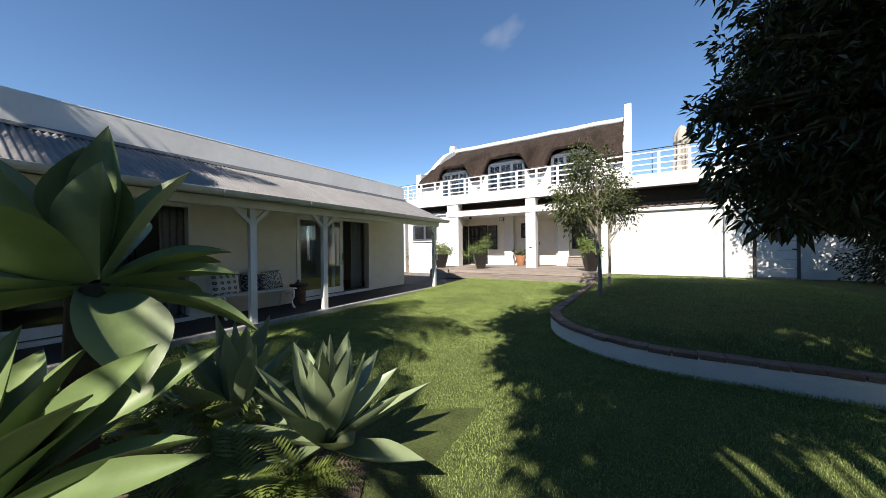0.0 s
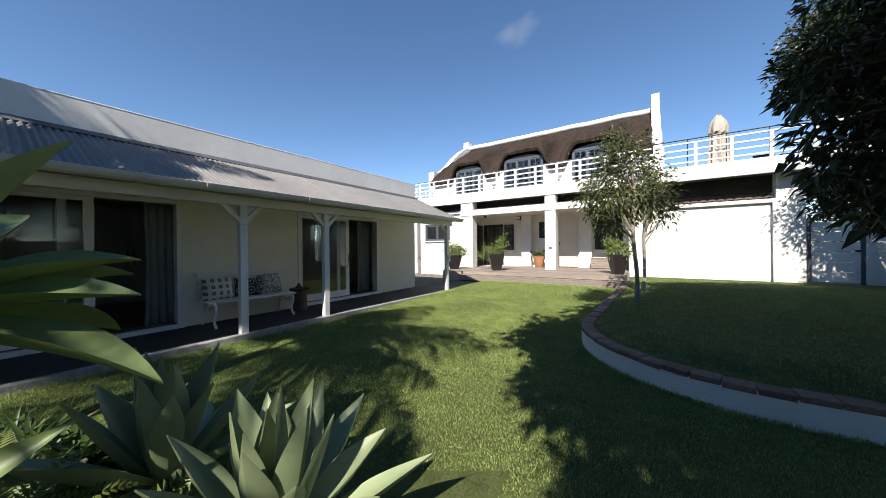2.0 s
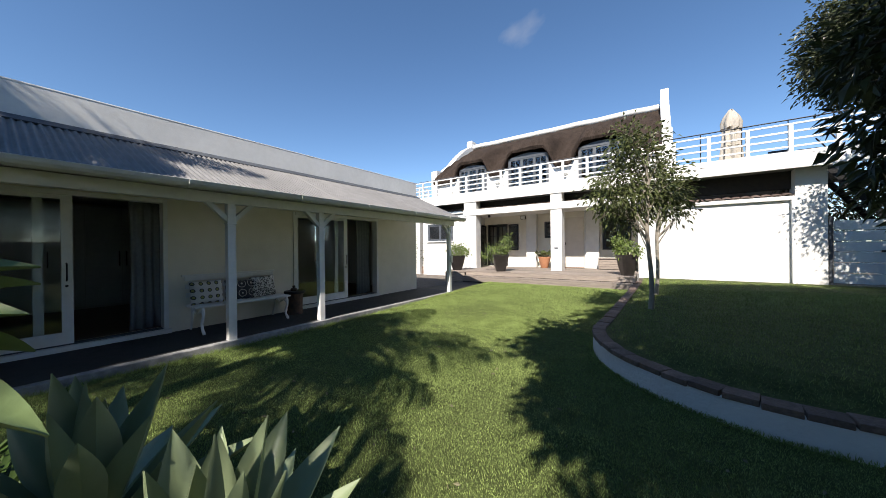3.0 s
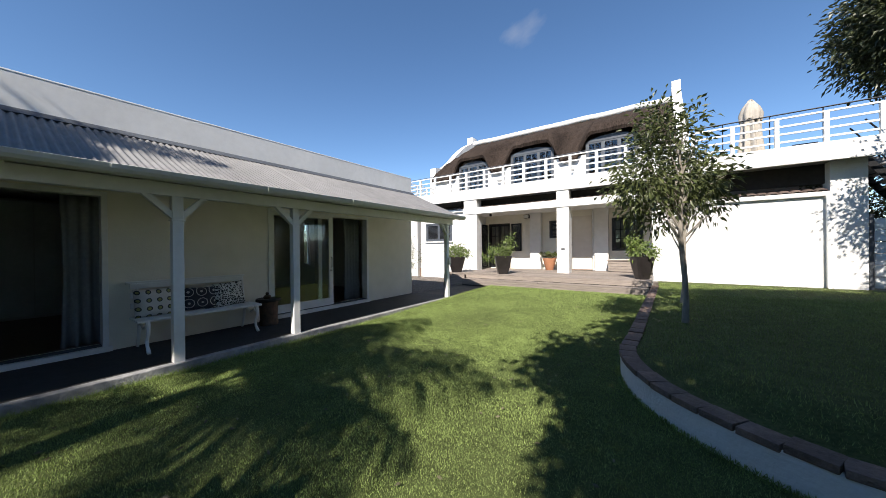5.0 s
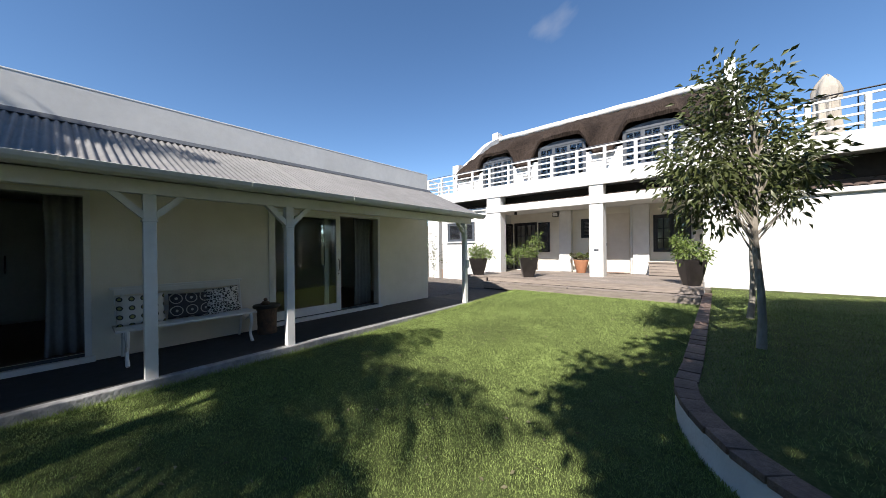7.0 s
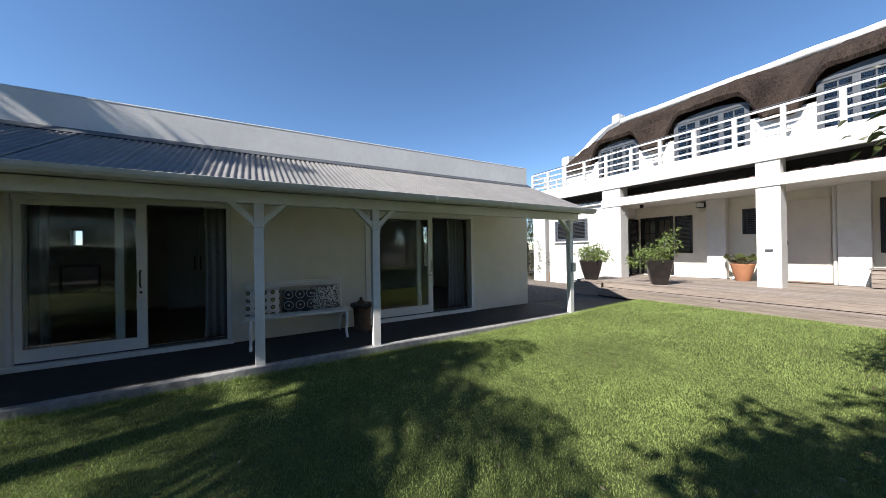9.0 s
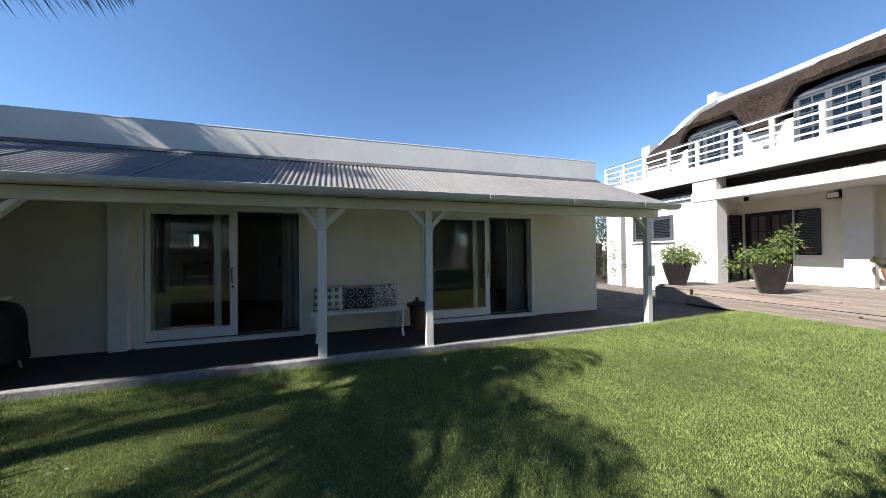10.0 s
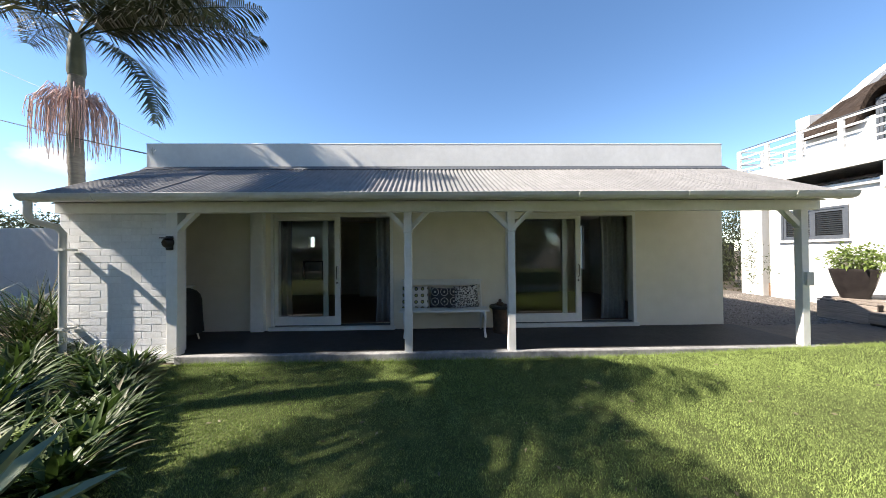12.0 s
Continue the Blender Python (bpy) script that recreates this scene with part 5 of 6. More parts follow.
for k in range(15):
    a = 2 * math.pi * k / 15 + 0.3 * math.sin(k * 5)
    rr = 0.18 + 0.26 * ((k * 7) % 5) / 5
    c = Vector((-4.62 + rr * math.cos(a), 15.0 + rr * math.sin(a) * 0.8, DK + 0.60 + 0.14 * ((k * 3) % 4) / 4))
    m = Matrix.Translation(c) @ Euler((0.4 * math.sin(k), -0.5, a)).to_matrix().to_4x4()
    f = [bm.verts.new(m @ Vector((0.13 * math.cos(q), 0.11 * math.sin(q), 0.03 * math.cos(2 * q)))) for q in np.linspace(0, 2 * math.pi, 11)[:-1]]
    cc = bm.verts.new(m @ Vector((0, 0, -0.02)))
    for j in range(10):
        bm.faces.new((f[j], f[(j + 1) % 10], cc))
    tube(bm, [(-4.62, 15.0, DK + 0.42), c], 0.006, 5, False)
part("leaves", bm, LEAF, t, smooth=True)


# agaves
AGAVE = mat("agave_leaf", (0.19, 0.265, 0.105), (0.135, 0.195, 0.07), 3, 0.5, 0.08, 25, stain=0.22, vary=0.12, stretch=(2, 2, 2))
BLUEAGAVE = mat("blue_agave_leaf", (0.255, 0.315, 0.18), (0.19, 0.24, 0.13), 3, 0.45, 0.08, 25, stain=0.22, vary=0.12)


def agave_leaf(bm, root, az, rise, length, width, curl, thick=0.016, twist=0.0, keel=0.55):
    """One thick guttered leaf: it leaves the root at the angle rise, bends by curl, and ends in a spine."""
    n, out = 16, Vector((math.cos(az), math.sin(az), 0))
    side0 = Vector((-math.sin(az), math.cos(az), 0))
    p, ang = Vector(root), rise
    rows = []
    for k in range(n + 1):
        s = k / n
        d = out * math.cos(ang) + Vector((0, 0, 1)) * math.sin(ang)
        nrm = -out * math.sin(ang) + Vector((0, 0, 1)) * math.cos(ang)
        tw = twist * s
        side = side0 * math.cos(tw) + nrm * math.sin(tw)
        up = nrm * math.cos(tw) - side0 * math.sin(tw)
        w = width * (0.42 + 0.58 * math.sin(math.pi * min(1, s / 0.55) / 2) ** 1.2) if s < 0.55 else width * max(0.0, 1 - ((s - 0.55) / 0.45) ** 1.55)
        w = max(w, 0.002)
        th = thick * (1.5 - 1.2 * s) + 0.001
        ring = [p + side * (w * u / 2) + up * (keel * w * u * u * 0.5) for u in (-1, -0.55, 0, 0.55, 1)]
        ring += [p + side * (w * u / 2) + up * (keel * w * u * u * 0.5 - th * (1 - u * u)) for u in (0.6, 0, -0.6)]
        rows.append([bm.verts.new(q) for q in ring])
        p = p + d * (length / n)
        ang += curl / n
    for a, b in zip(rows, rows[1:]):
        for k in range(8):
            bm.faces.new((a[k], a[(k + 1) % 8], b[(k + 1) % 8], b[k]))
    bm.faces.new(rows[-1])


def agave(nm, c, leaves, material, label, stem=0.0):
    t = thing(nm, (c[0], c[1], c[2] - stem), label, "agave", "agaves in the bed")
    if stem:
        part("stem", tube(bmesh.new(), [(c[0] + 0.05, c[1] - 0.1, c[2] - stem), (c[0] + 0.02, c[1] - 0.03, c[2] - stem * 0.5), c], [0.07, 0.075, 0.08], 12), DARKBARK, t, smooth=True)
    for az, rise, ln, wd, curl, *tw in leaves:
        bm = bmesh.new()
        a = radians(az)
        root = (c[0] + 0.04 * math.cos(a), c[1] + 0.04 * math.sin(a), c[2] - 0.03 + 0.05 * math.sin(radians(rise)))
        agave_leaf(bm, root, a, radians(rise), ln, wd, radians(curl), twist=radians(tw[0]) if tw else 0)
        bmesh.ops.recalc_face_normals(bm, faces=bm.faces)
        part("leaf", bm, material, t, smooth=True)
    return t


def rosette(n, ln, wd, low, high, curl, seed):
    r = random.Random(seed)
    out = []
    for k in range(n):
        f = k / (n - 1)
        out.append((k * 137.5 + r.uniform(-8, 8), low + (high - low) * f + r.uniform(-6, 6), ln * r.uniform(0.82, 1.1) * (1 - 0.12 * f), wd * r.uniform(0.85, 1.12), curl * r.uniform(0.6, 1.3), r.uniform(-14, 14)))
    return out


CROWN = [(175, 82, 0.70, 0.33, -5), (20, 87, 0.58, 0.26, -3), (140, 84, 0.82, 0.22, -3), (95, 62, 0.74, 0.28, -8), (250, 62, 0.85, 0.35, -8), (265, 27, 0.85, 0.37, -10), (245, 6, 0.90, 0.31, -12), (282, -6, 0.85, 0.30, -14),
         (8, -24, 0.60, 0.33, -45), (58, -10, 0.74, 0.23, -28), (85, 28, 0.60, 0.19, -28, 20), (100, 20, 0.60, 0.19, -24, -18), (70, 12, 0.58, 0.19, -20, 24), (150, 35, 0.75, 0.28, -12), (200, 38, 0.75, 0.28, -12), (220, 55, 0.76, 0.29, -8), (120, -6, 0.7, 0.26, -20), (170, 4, 0.75, 0.28, -18), (300, 40, 0.7, 0.30, -16)]
agave("foxtail_agave", (-2.24, 0.42, 1.25), CROWN, AGAVE, "large smooth green agave on a short stem", 1.2)
agave("blue_agave", (-1.62, 1.30, 0.20), rosette(26, 0.70, 0.155, 2, 84, 12, 5), BLUEAGAVE, "grey green agave rosette with pointed leaves")
agave("blue_agave", (-2.42, 1.16, 0.24), rosette(24, 0.70, 0.15, 8, 84, 12, 9), BLUEAGAVE, "grey green agave rosette with pointed leaves")
agave("foxtail_agave", (-1.98, 0.03, 0.42), rosette(15, 0.85, 0.23, 10, 80, -16, 12) + [(45, 50, 0.85, 0.20, -8, 80), (35, 22, 0.88, 0.14, -10, 75), (75, 38, 0.9, 0.16, -10, 60)], AGAVE, "large pale green agave low in the bed", 0.4)


# ferns and strap-leaved plants
FERN = mat("fern", (0.20, 0.25, 0.06), (0.12, 0.17, 0.035), 9, 0.55, stain=0.2, vary=0.25, translucent=0.3, island=True)
STRAP = mat("strap_leaf", (0.062, 0.105, 0.024), (0.028, 0.055, 0.012), 5, 0.45, stain=0.25, vary=0.4, spec=0.3, translucent=0.2, island=True)
DRYSTRAP = mat("dry_strap_leaf", (0.22, 0.20, 0.12), (0.14, 0.13, 0.07), 5, 0.6, stain=0.25, vary=0.3, translucent=0.15, island=True)


def fern(x, y, z, fronds, ln, label, seed):
    r = random.Random(seed)
    t = thing("fern", (x, y, z), label, "fern", "ferns in the bed")
    for k in range(fronds):
        az, el = r.uniform(0, 6.28), r.uniform(0.5, 1.3)
        l = ln * r.uniform(0.7, 1.15)
        vs, fs = [], []
        p, e = Vector((x, y, z)), el
        steps = 20
        side = Vector((-math.sin(az), math.cos(az), 0))
        for i in range(steps):
            s = i / steps
            d = Vector((math.cos(az) * math.cos(e), math.sin(az) * math.cos(e), math.sin(e)))
            nr = side.cross(d)
            p2 = p + d * l / steps
            b = len(vs)
            vs += [p - side * 0.002, p + side * 0.002, p2]
            fs.append((b, b + 1, b + 2))
            if i > 2:
                w = l * 0.20 * math.sin(math.pi * min(1, 0.15 + s * 0.95)) ** 0.8
                for sg in (-1, 1):
                    dd = (side * sg + d * 0.45 - nr * 0.15).normalized()
                    b = len(vs)
                    q = p + dd * w
                    m = p + dd * w * 0.4
                    vs += [p, m + d * l * 0.024, q, m - d * l * 0.018]
                    fs += [(b, b + 1, b + 2), (b, b + 2, b + 3)]
            p, e = p2, e - 1.5 / steps
        raw("frond", vs, fs, FERN, t)


for k, (x, y, z) in enumerate(((-1.62, 0.80, 0.2), (-1.86, 0.72, 0.28), (-1.5, 1.02, 0.12), (-2.02, 0.92, 0.25), (-1.72, 0.55, 0.18), (-2.6, 0.7, 0.3), (-2.25, 0.65, 0.32), (-3.0, 0.6, 0.2), (-1.45, 0.75, 0.1))):
    fern(x, y, z, 13, 0.42, "bright green fern among the agaves", 30 + k)


def strap_plant(x, y, z, n, ln, wd, label, seed, dry=0.12, upright=0.6):
    r = random.Random(seed)
    t = thing("strap_plant", (x, y, z), label, "plant", "strap-leaved plants in the bed")
    for material, count in ((STRAP, int(n * (1 - dry))), (DRYSTRAP, max(1, int(n * dry)))):
        vs, fs = [], []
        for k in range(count):
            az, el = r.uniform(0, 6.28), r.uniform(upright, 1.5)
            l, w = ln * r.uniform(0.6, 1.15), wd * r.uniform(0.7, 1.2)
            side = Vector((-math.sin(az), math.cos(az), 0))
            p = Vector((x + r.uniform(-0.1, 0.1), y + r.uniform(-0.1, 0.1), z))
            bend = r.uniform(0.6, 1.7)
            b = len(vs)
            for i in range(8):
                s = i / 7
                ww = w * math.sin(math.pi * (0.18 + 0.82 * s) ** 1.1) if i < 7 else 0.001
                d = Vector((math.cos(az) * math.cos(el), math.sin(az) * math.cos(el), math.sin(el)))
                nr = side.cross(d)
                vs += [p - side * ww / 2 - nr * ww * 0.15, p + nr * 0.0, p + side * ww / 2 - nr * ww * 0.15]
                if i:
                    q = b + 3 * (i - 1)
                    fs += [(q, q + 1, q + 4, q + 3), (q + 1, q + 2, q + 5, q + 4)]
                p = p + d * l / 7
                el -= bend / 7
        raw("leaves", vs, fs, material, t, "" if material is STRAP else "dry straw-coloured leaves", True)


r = random.Random(4)
spots = [(-5.35, -1.35), (-5.0, -0.75), (-4.6, -0.3), (-4.25, 0.05), (-3.85, 0.25), (-3.45, 0.40), (-5.5, -2.1), (-4.95, -1.6), (-4.4, -1.0), (-3.9, -0.5), (-3.4, -0.2), (-5.2, -2.9), (-4.5, -2.2), (-3.9, -1.5), (-3.2, 0.15), (-5.15, -0.45), (-4.75, -0.12), (-4.35, 0.2), (-3.95, 0.5), (-3.55, 0.75), (-3.2, 0.95), (-2.95, 0.6), (-3.7, 0.1)]
for k, (x, y) in enumerate(spots):
    strap_plant(x, y, 0.0, 190, 0.44 if k < 6 or k > 14 else 0.62, 0.046, "clump of glossy strap-leaved plant in the bed", 60 + k, 0.05)
for k, (x, y) in enumerate(((-5.9, -2.7), (-6.3, -3.1), (-6.8, -3.6), (-5.6, -3.6), (-6.1, -2.45))):
    strap_plant(x, y, 0.0, 90, 1.35, 0.022, "tall grassy reed clump against the white wall", 90 + k, 0.3, 1.0)
bed = bmesh.new()
bed.faces.new([bed.verts.new((x, y, 0.012)) for x, y in ((-5.74, -0.75), (-4.9, -0.15), (-3.9, 0.5), (-2.9, 1.2), (-2.2, 1.75), (-1.55, 1.65), (-1.15, 1.1), (-1.05, 0.2), (-1.6, -2.0), (-2.0, -6.0), (-10.7, -6.0), (-10.7, -2.1), (-5.74, -2.1))])
tagged(part("planting_bed", bed, EARTH), "dark earth planting bed", "bed", kind="structure")


# palms
PALMLEAF = mat("palm_leaf", tuple(0.62 * q for q in (0.075, 0.095, 0.035)), tuple(0.62 * q for q in (0.045, 0.06, 0.022)), 5, 0.4, stain=0.2, vary=0.25, translucent=0.15, island=True)
PALMTRUNK = mat("palm_trunk", (0.25, 0.23, 0.19), (0.17, 0.155, 0.13), 6, 0.85, 0.4, 30, stain=0.2, stretch=(1, 1, 5))
SHAFT = mat("palm_crownshaft", (0.17, 0.175, 0.10), (0.12, 0.125, 0.07), 5, 0.5, 0.1, 20, stain=0.25)
BLOSSOM = mat("palm_blossom", (0.66, 0.47, 0.43), (0.52, 0.36, 0.33), 20, 0.8, stain=0.2, vary=0.25, island=True)


def palm(x, y, zc, fronds, ln, label, seed, blossom=False, el0=(-0.25, 1.15), droop=1.5, hanging=()):
    r = random.Random(seed)
    t = thing("palm_tree", (x, y, 0.0), label, "palm", "garden palms")
    h = zc - 0.95
    bm = bmesh.new()
    pts, rad = [], []
    n = int(h / 0.12)
    for k in range(n + 1):
        pts.append((x + 0.03 * math.sin(k * 0.2), y, h * k / n))
        rad.append(0.155 + 0.07 * math.exp(-k * 0.25) + (0.007 if k % 2 else 0))
    part("trunk", tube(bm, pts, [q * 0.88 for q in rad], 16), PALMTRUNK, t, smooth=True)
    part("crownshaft", tube(bmesh.new(), [(x, y, h), (x, y, h + 0.1), (x, y, zc - 0.3), (x, y, zc + 0.05)], [0.145, 0.165, 0.15, 0.11], 16), SHAFT, t, smooth=True)
    sprays = [(2 * math.pi * k / fronds * 2.618 + r.uniform(-0.2, 0.2), el0[0] + (el0[1] - el0[0]) * ((k * 5) % fronds) / fronds, ln * r.uniform(0.85, 1.1), droop) for k in range(fronds)]
    for az, e, l, bend in sprays + list(hanging):
        side = Vector((-math.sin(az), math.cos(az), 0))
        p = Vector((x, y, zc))
        steps = 46
        vs, fs = [], []
        for i in range(steps):
            s = i / steps
            d = Vector((math.cos(az) * math.cos(e), math.sin(az) * math.cos(e), math.sin(e)))
            nr = side.cross(d)
            q = p + d * l / steps
            w = 0.024 * (1 - s) + 0.004
            b = len(vs)
            vs += [p - side * w, p + side * w, q + side * w, q - side * w, p + nr * w, q + nr * w]
            fs += [(b, b + 1, b + 2, b + 3), (b, b + 4, b + 5, b + 3), (b + 4, b + 1, b + 2, b + 5)]
            if i > 5:
                ll = l * 0.24 * math.sin(math.pi * (0.18 + 0.80 * s)) ** 0.7
                for sg in (-1, 1):
                    for half in (0, 0.5):
                        o = p.lerp(q, half)
                        dd = (side * sg * 0.9 + d * 0.55 + nr * r.uniform(-0.15, 0.35)).normalized()
                        m = o + dd * ll * 0.55
                        tip = o + dd * ll + Vector((0, 0, -ll * r.uniform(0.25, 0.55)))
                        b = len(vs)
                        vs += [o - d * 0.011, o + d * 0.015, m + d * 0.023, m - d * 0.019, tip]
                        fs += [(b, b + 1, b + 2, b + 3), (b + 3, b + 2, b + 4)]
            p, e = q, e - bend / steps * (0.5 + s)
        raw("frond", vs, fs, PALMLEAF, t)
    if blossom:
        bm = bmesh.new()
        for k in range(230):
            a = r.uniform(0, 6.28)
            R = r.uniform(0.1, 0.6)
            H = r.uniform(0.5, 1.4)
            c, s = math.cos(a), math.sin(a)
            top = h - 0.6
            P = [(x + 0.14 * c, y + 0.14 * s, top), (x + (0.14 + R * 0.6) * c, y + (0.14 + R * 0.6) * s, top + 0.3 * r.random()), (x + (0.14 + R) * c, y + (0.14 + R) * s, top - 0.2), (x + (0.16 + R * 1.02) * c, y + (0.16 + R * 1.02) * s, top - H * 0.6), (x + (0.16 + R) * c + r.uniform(-0.05, 0.05), y + (0.16 + R) * s, top - H)]
            tube(bm, P, [0.009, 0.008, 0.007, 0.006, 0.004], 4, False)
        part("blossom", bm, BLOSSOM, t, "hanging pinkish brown flower strands")


palm(-8.70, -5.15, 6.75, 12, 4.0, "tall feather palm with pink flower strands", 21, True, (0.3, 1.3), 0.75, [(1.55, 0.20, 4.5, 0.55), (1.62, 0.40, 4.4, 0.5), (1.5, -0.15, 3.3, 1.7)])
palm(-5.70, -4.7, 7.9, 11, 2.5, "tall feather palm beside the cottage", 22, False, (0.1, 1.3), 1.2)
palm(-3.15, -4.95, 7.2, 12, 3.0, "tall feather palm in the garden bed", 23, False, (0.05, 1.1), 0.9, [(1.57, 0.25, 4.15, 0.7), (1.0, 0.2, 3.5, 0.75), (1.66, 0.3, 3.3, 0.7), (0.85, 0.15, 3.8, 0.8)])
# hedge tops behind walls
for nm, ells, n in (("hedge", [((-12.5, -6.5, 2.3), (1.0, 3.6, 0.75)), ((-12.5, -12.0, 2.2), (1.0, 3.0, 0.7))], 1100), ("hedge", [((-14.3, 10.4, 1.6), (1.2, 1.0, 1.7)), ((-13.6, 12.2, 1.3), (0.8, 0.8, 1.2)), ((-13.0, 14.8, 1.5), (0.75, 0.7, 1.4)), ((-14.2, 16.0, 1.9), (1.1, 1.0, 1.6))], 620), ("hedge", [((5.4, 16.0, 2.3), (1.4, 1.0, 1.2)), ((3.9, 16.6, 1.9), (0.7, 0.6, 0.9)), ((4.5, 17.2, 2.7), (1.5, 0.8, 1.4))], 420), ("hedge", [((10.5, 3.0, 2.2), (1.2, 3.0, 2.3)), ((10.5, 8.0, 2.3), (1.2, 3.0, 2.4)), ((10.0, -2.5, 2.2), (1.2, 3.0, 2.3)), ((10.0, -7.5, 2.2), (1.2, 3.0, 2.2)), ((9.5, -12.0, 2.3), (1.5, 2.5, 2.4)), ((10.8, 0.5, 1.9), (0.9, 12.0, 2.0)), ((10.6, -6.5, 4.0), (1.1, 4.2, 1.6))], 4400)):
    h = thing(nm, (ells[0][0][0], ells[0][0][1], 0), "dense green hedge behind the garden wall", "hedge", "hedges")
    foliage(h, ells, n, 16, 0.2, 0.13, 0.06, DARKLEAF, "leaves", 0.7)
    branches(h, (ells[0][0][0], ells[0][0][1], 0), [e[0] for e in ells], DARKBARK, 0.05, "stem")
# unseen trees added to the south, blocking sky light to deepen the shade
for ells, n in (([((-8.0, -15.0, 5.0), (3.0, 1.6, 4.6)), ((-2.5, -15.2, 5.4), (3.2, 1.6, 4.8)), ((3.0, -15.0, 5.0), (3.2, 1.6, 4.6)), ((8.5, -14.6, 5.0), (3.2, 1.8, 4.6))], 1500),):
    belt = thing("tree_belt", (ells[1][0][0], ells[1][0][1], 0), "unseen tall dark green trees added to cut sky light on the garden", "trees", kind="stuff")
    foliage(belt, ells, n, 13, 0.32, 0.42, 0.22, DARKLEAF, "leaves", 0.45)
    for c, r in ells:
        branches(belt, (c[0], c[1], -0.05), [c, (c[0] + 0.3 * r[0], c[1], c[2] + 1.5)], DARKBARK, 0.16, "trunks")
# loose leaves added for the leaf shadows that fall on the pier
bush = thing("wall_creeper", (-11.4, 13.9, 0.0), "sparse leaves added on the white pier in place of leaf shadows", "creeper")
foliage(bush, [((-11.3, 13.93, 1.3), (0.3, 0.05, 1.2)), ((-10.75, 13.93, 1.1), (0.12, 0.04, 0.9))], 60, 7, 0.06, 0.06, 0.035, LEAF, "leaves", 0.1)
shade = thing("shade_bush", (6.4, 12.6, 0.25), "dark bush at the foot of the boundary wall", "bush")
foliage(shade, [((6.3, 12.7, 1.0), (1.1, 0.9, 0.9)), ((5.5, 13.1, 0.7), (0.6, 0.5, 0.5)), ((8.0, 12.8, 1.6), (1.4, 0.9, 1.5)), ((6.5, 12.9, 1.7), (1.1, 0.8, 1.4))], 650, 16, 0.16, 0.13, 0.05, DARKLEAF, "leaves", 0.5)
branches(shade, (6.3, 12.7, 0.2), [(6.0, 12.6, 1.2), (6.8, 12.8, 1.3), (5.6, 13.0, 0.8)], DARKBARK, 0.04, "stem")

# ---- bricks of the store wall ----
BR = []
for k in range(4):
    me = bpy.data.meshes.new("brick")
    bm = box(bmesh.new(), -0.03, -0.141, -0.0462, -0.0035, 0.141, 0.0462, 0.004)
    for v in bm.verts:
        v.co.x += 0.001 * noise.noise((v.co.y * 14 + k * 5, v.co.z * 20, k))
        v.co.z += 0.004 * noise.noise((v.co.y * 10, k * 3, 2))
    finish(bm, me)
    me.materials.append(BRICKPAINT)
    BR.append(me)
HALF = bpy.data.meshes.new("half_brick")
finish(box(bmesh.new(), -0.03, -0.067, -0.0462, -0.0035, 0.067, 0.0462, 0.004), HALF)
HALF.materials.append(BRICKPAINT)
store = bpy.data.objects["store_wall"]
for row in range(21):
    z = 0.18 + row * 0.1
    y = -2.06 + (0.144 if row % 2 else 0.0)
    if row % 2:
        o = new("brick", HALF)
        o.parent, o.location = store, (-5.757 + random.uniform(-0.0015, 0.0015), -1.99, z)
    while y < -0.60:
        full = y + 0.288 < -0.46
        o = new("brick", random.choice(BR) if full else HALF)
        o.parent = store
        o.location = (-5.757 + random.uniform(-0.0015, 0.0015), y + (0.144 if full else 0.07), z + random.uniform(-0.003, 0.003))
        o.rotation_euler = (random.uniform(-0.012, 0.012), 0, random.uniform(-0.004, 0.004))
        y += 0.289

# ---- brick coping of the kerb ----
me = bpy.data.meshes.new("coping_brick")
finish(box(bmesh.new(), -0.107, -0.085, -0.03, 0.107, 0.085, 0.022, 0.006), me, True, 50)
me.materials.append(KERBBRICK)
acc, nxt = 0.0, 0.12
for a, b in zip(KERB, KERB[1:]):
    L = (b - a).length
    d = (b - a).normalized()
    n = Vector((-d.y, d.x, 0))
    while nxt <= acc + L:
        p = a + d * (nxt - acc)
        o = new("coping_brick", me)
        o.parent = kerb_wall
        o.location = (p.x + n.x * 0.078, p.y + n.y * 0.078, uz(p.y) + 0.0 + random.uniform(-0.006, 0.006))
        o.rotation_euler = (random.uniform(-0.012, 0.012), random.uniform(-0.012, 0.012), math.atan2(d.y, d.x) + random.uniform(-0.03, 0.03))
        nxt += 0.226
    acc += L


# ---- deck boards ----
def board_mesh(length, w, h):
    me = bpy.data.meshes.new("board")
    finish(box(bmesh.new(), 0, 0, 0, length, w, h, 0.004), me)
    me.materials.append(DECK)
    return me


def lay(x0, x1, y0, y1, z, w=0.115, gap=0.007):
    y = y0
    while y + w <= y1 + 0.01:
        cuts = sorted([x0, x1] + [random.uniform(x0 + 0.8, x1 - 0.8) for _ in range(2)])
        for a, b in zip(cuts, cuts[1:]):
            if b - a < 0.2:
                continue
            o = new("board", board_mesh(b - a - 0.005, w, 0.032))
            o.parent = deck
            o.location = Vector((a, y, z + random.uniform(-0.002, 0.002))) - deck.location
        y += w + gap


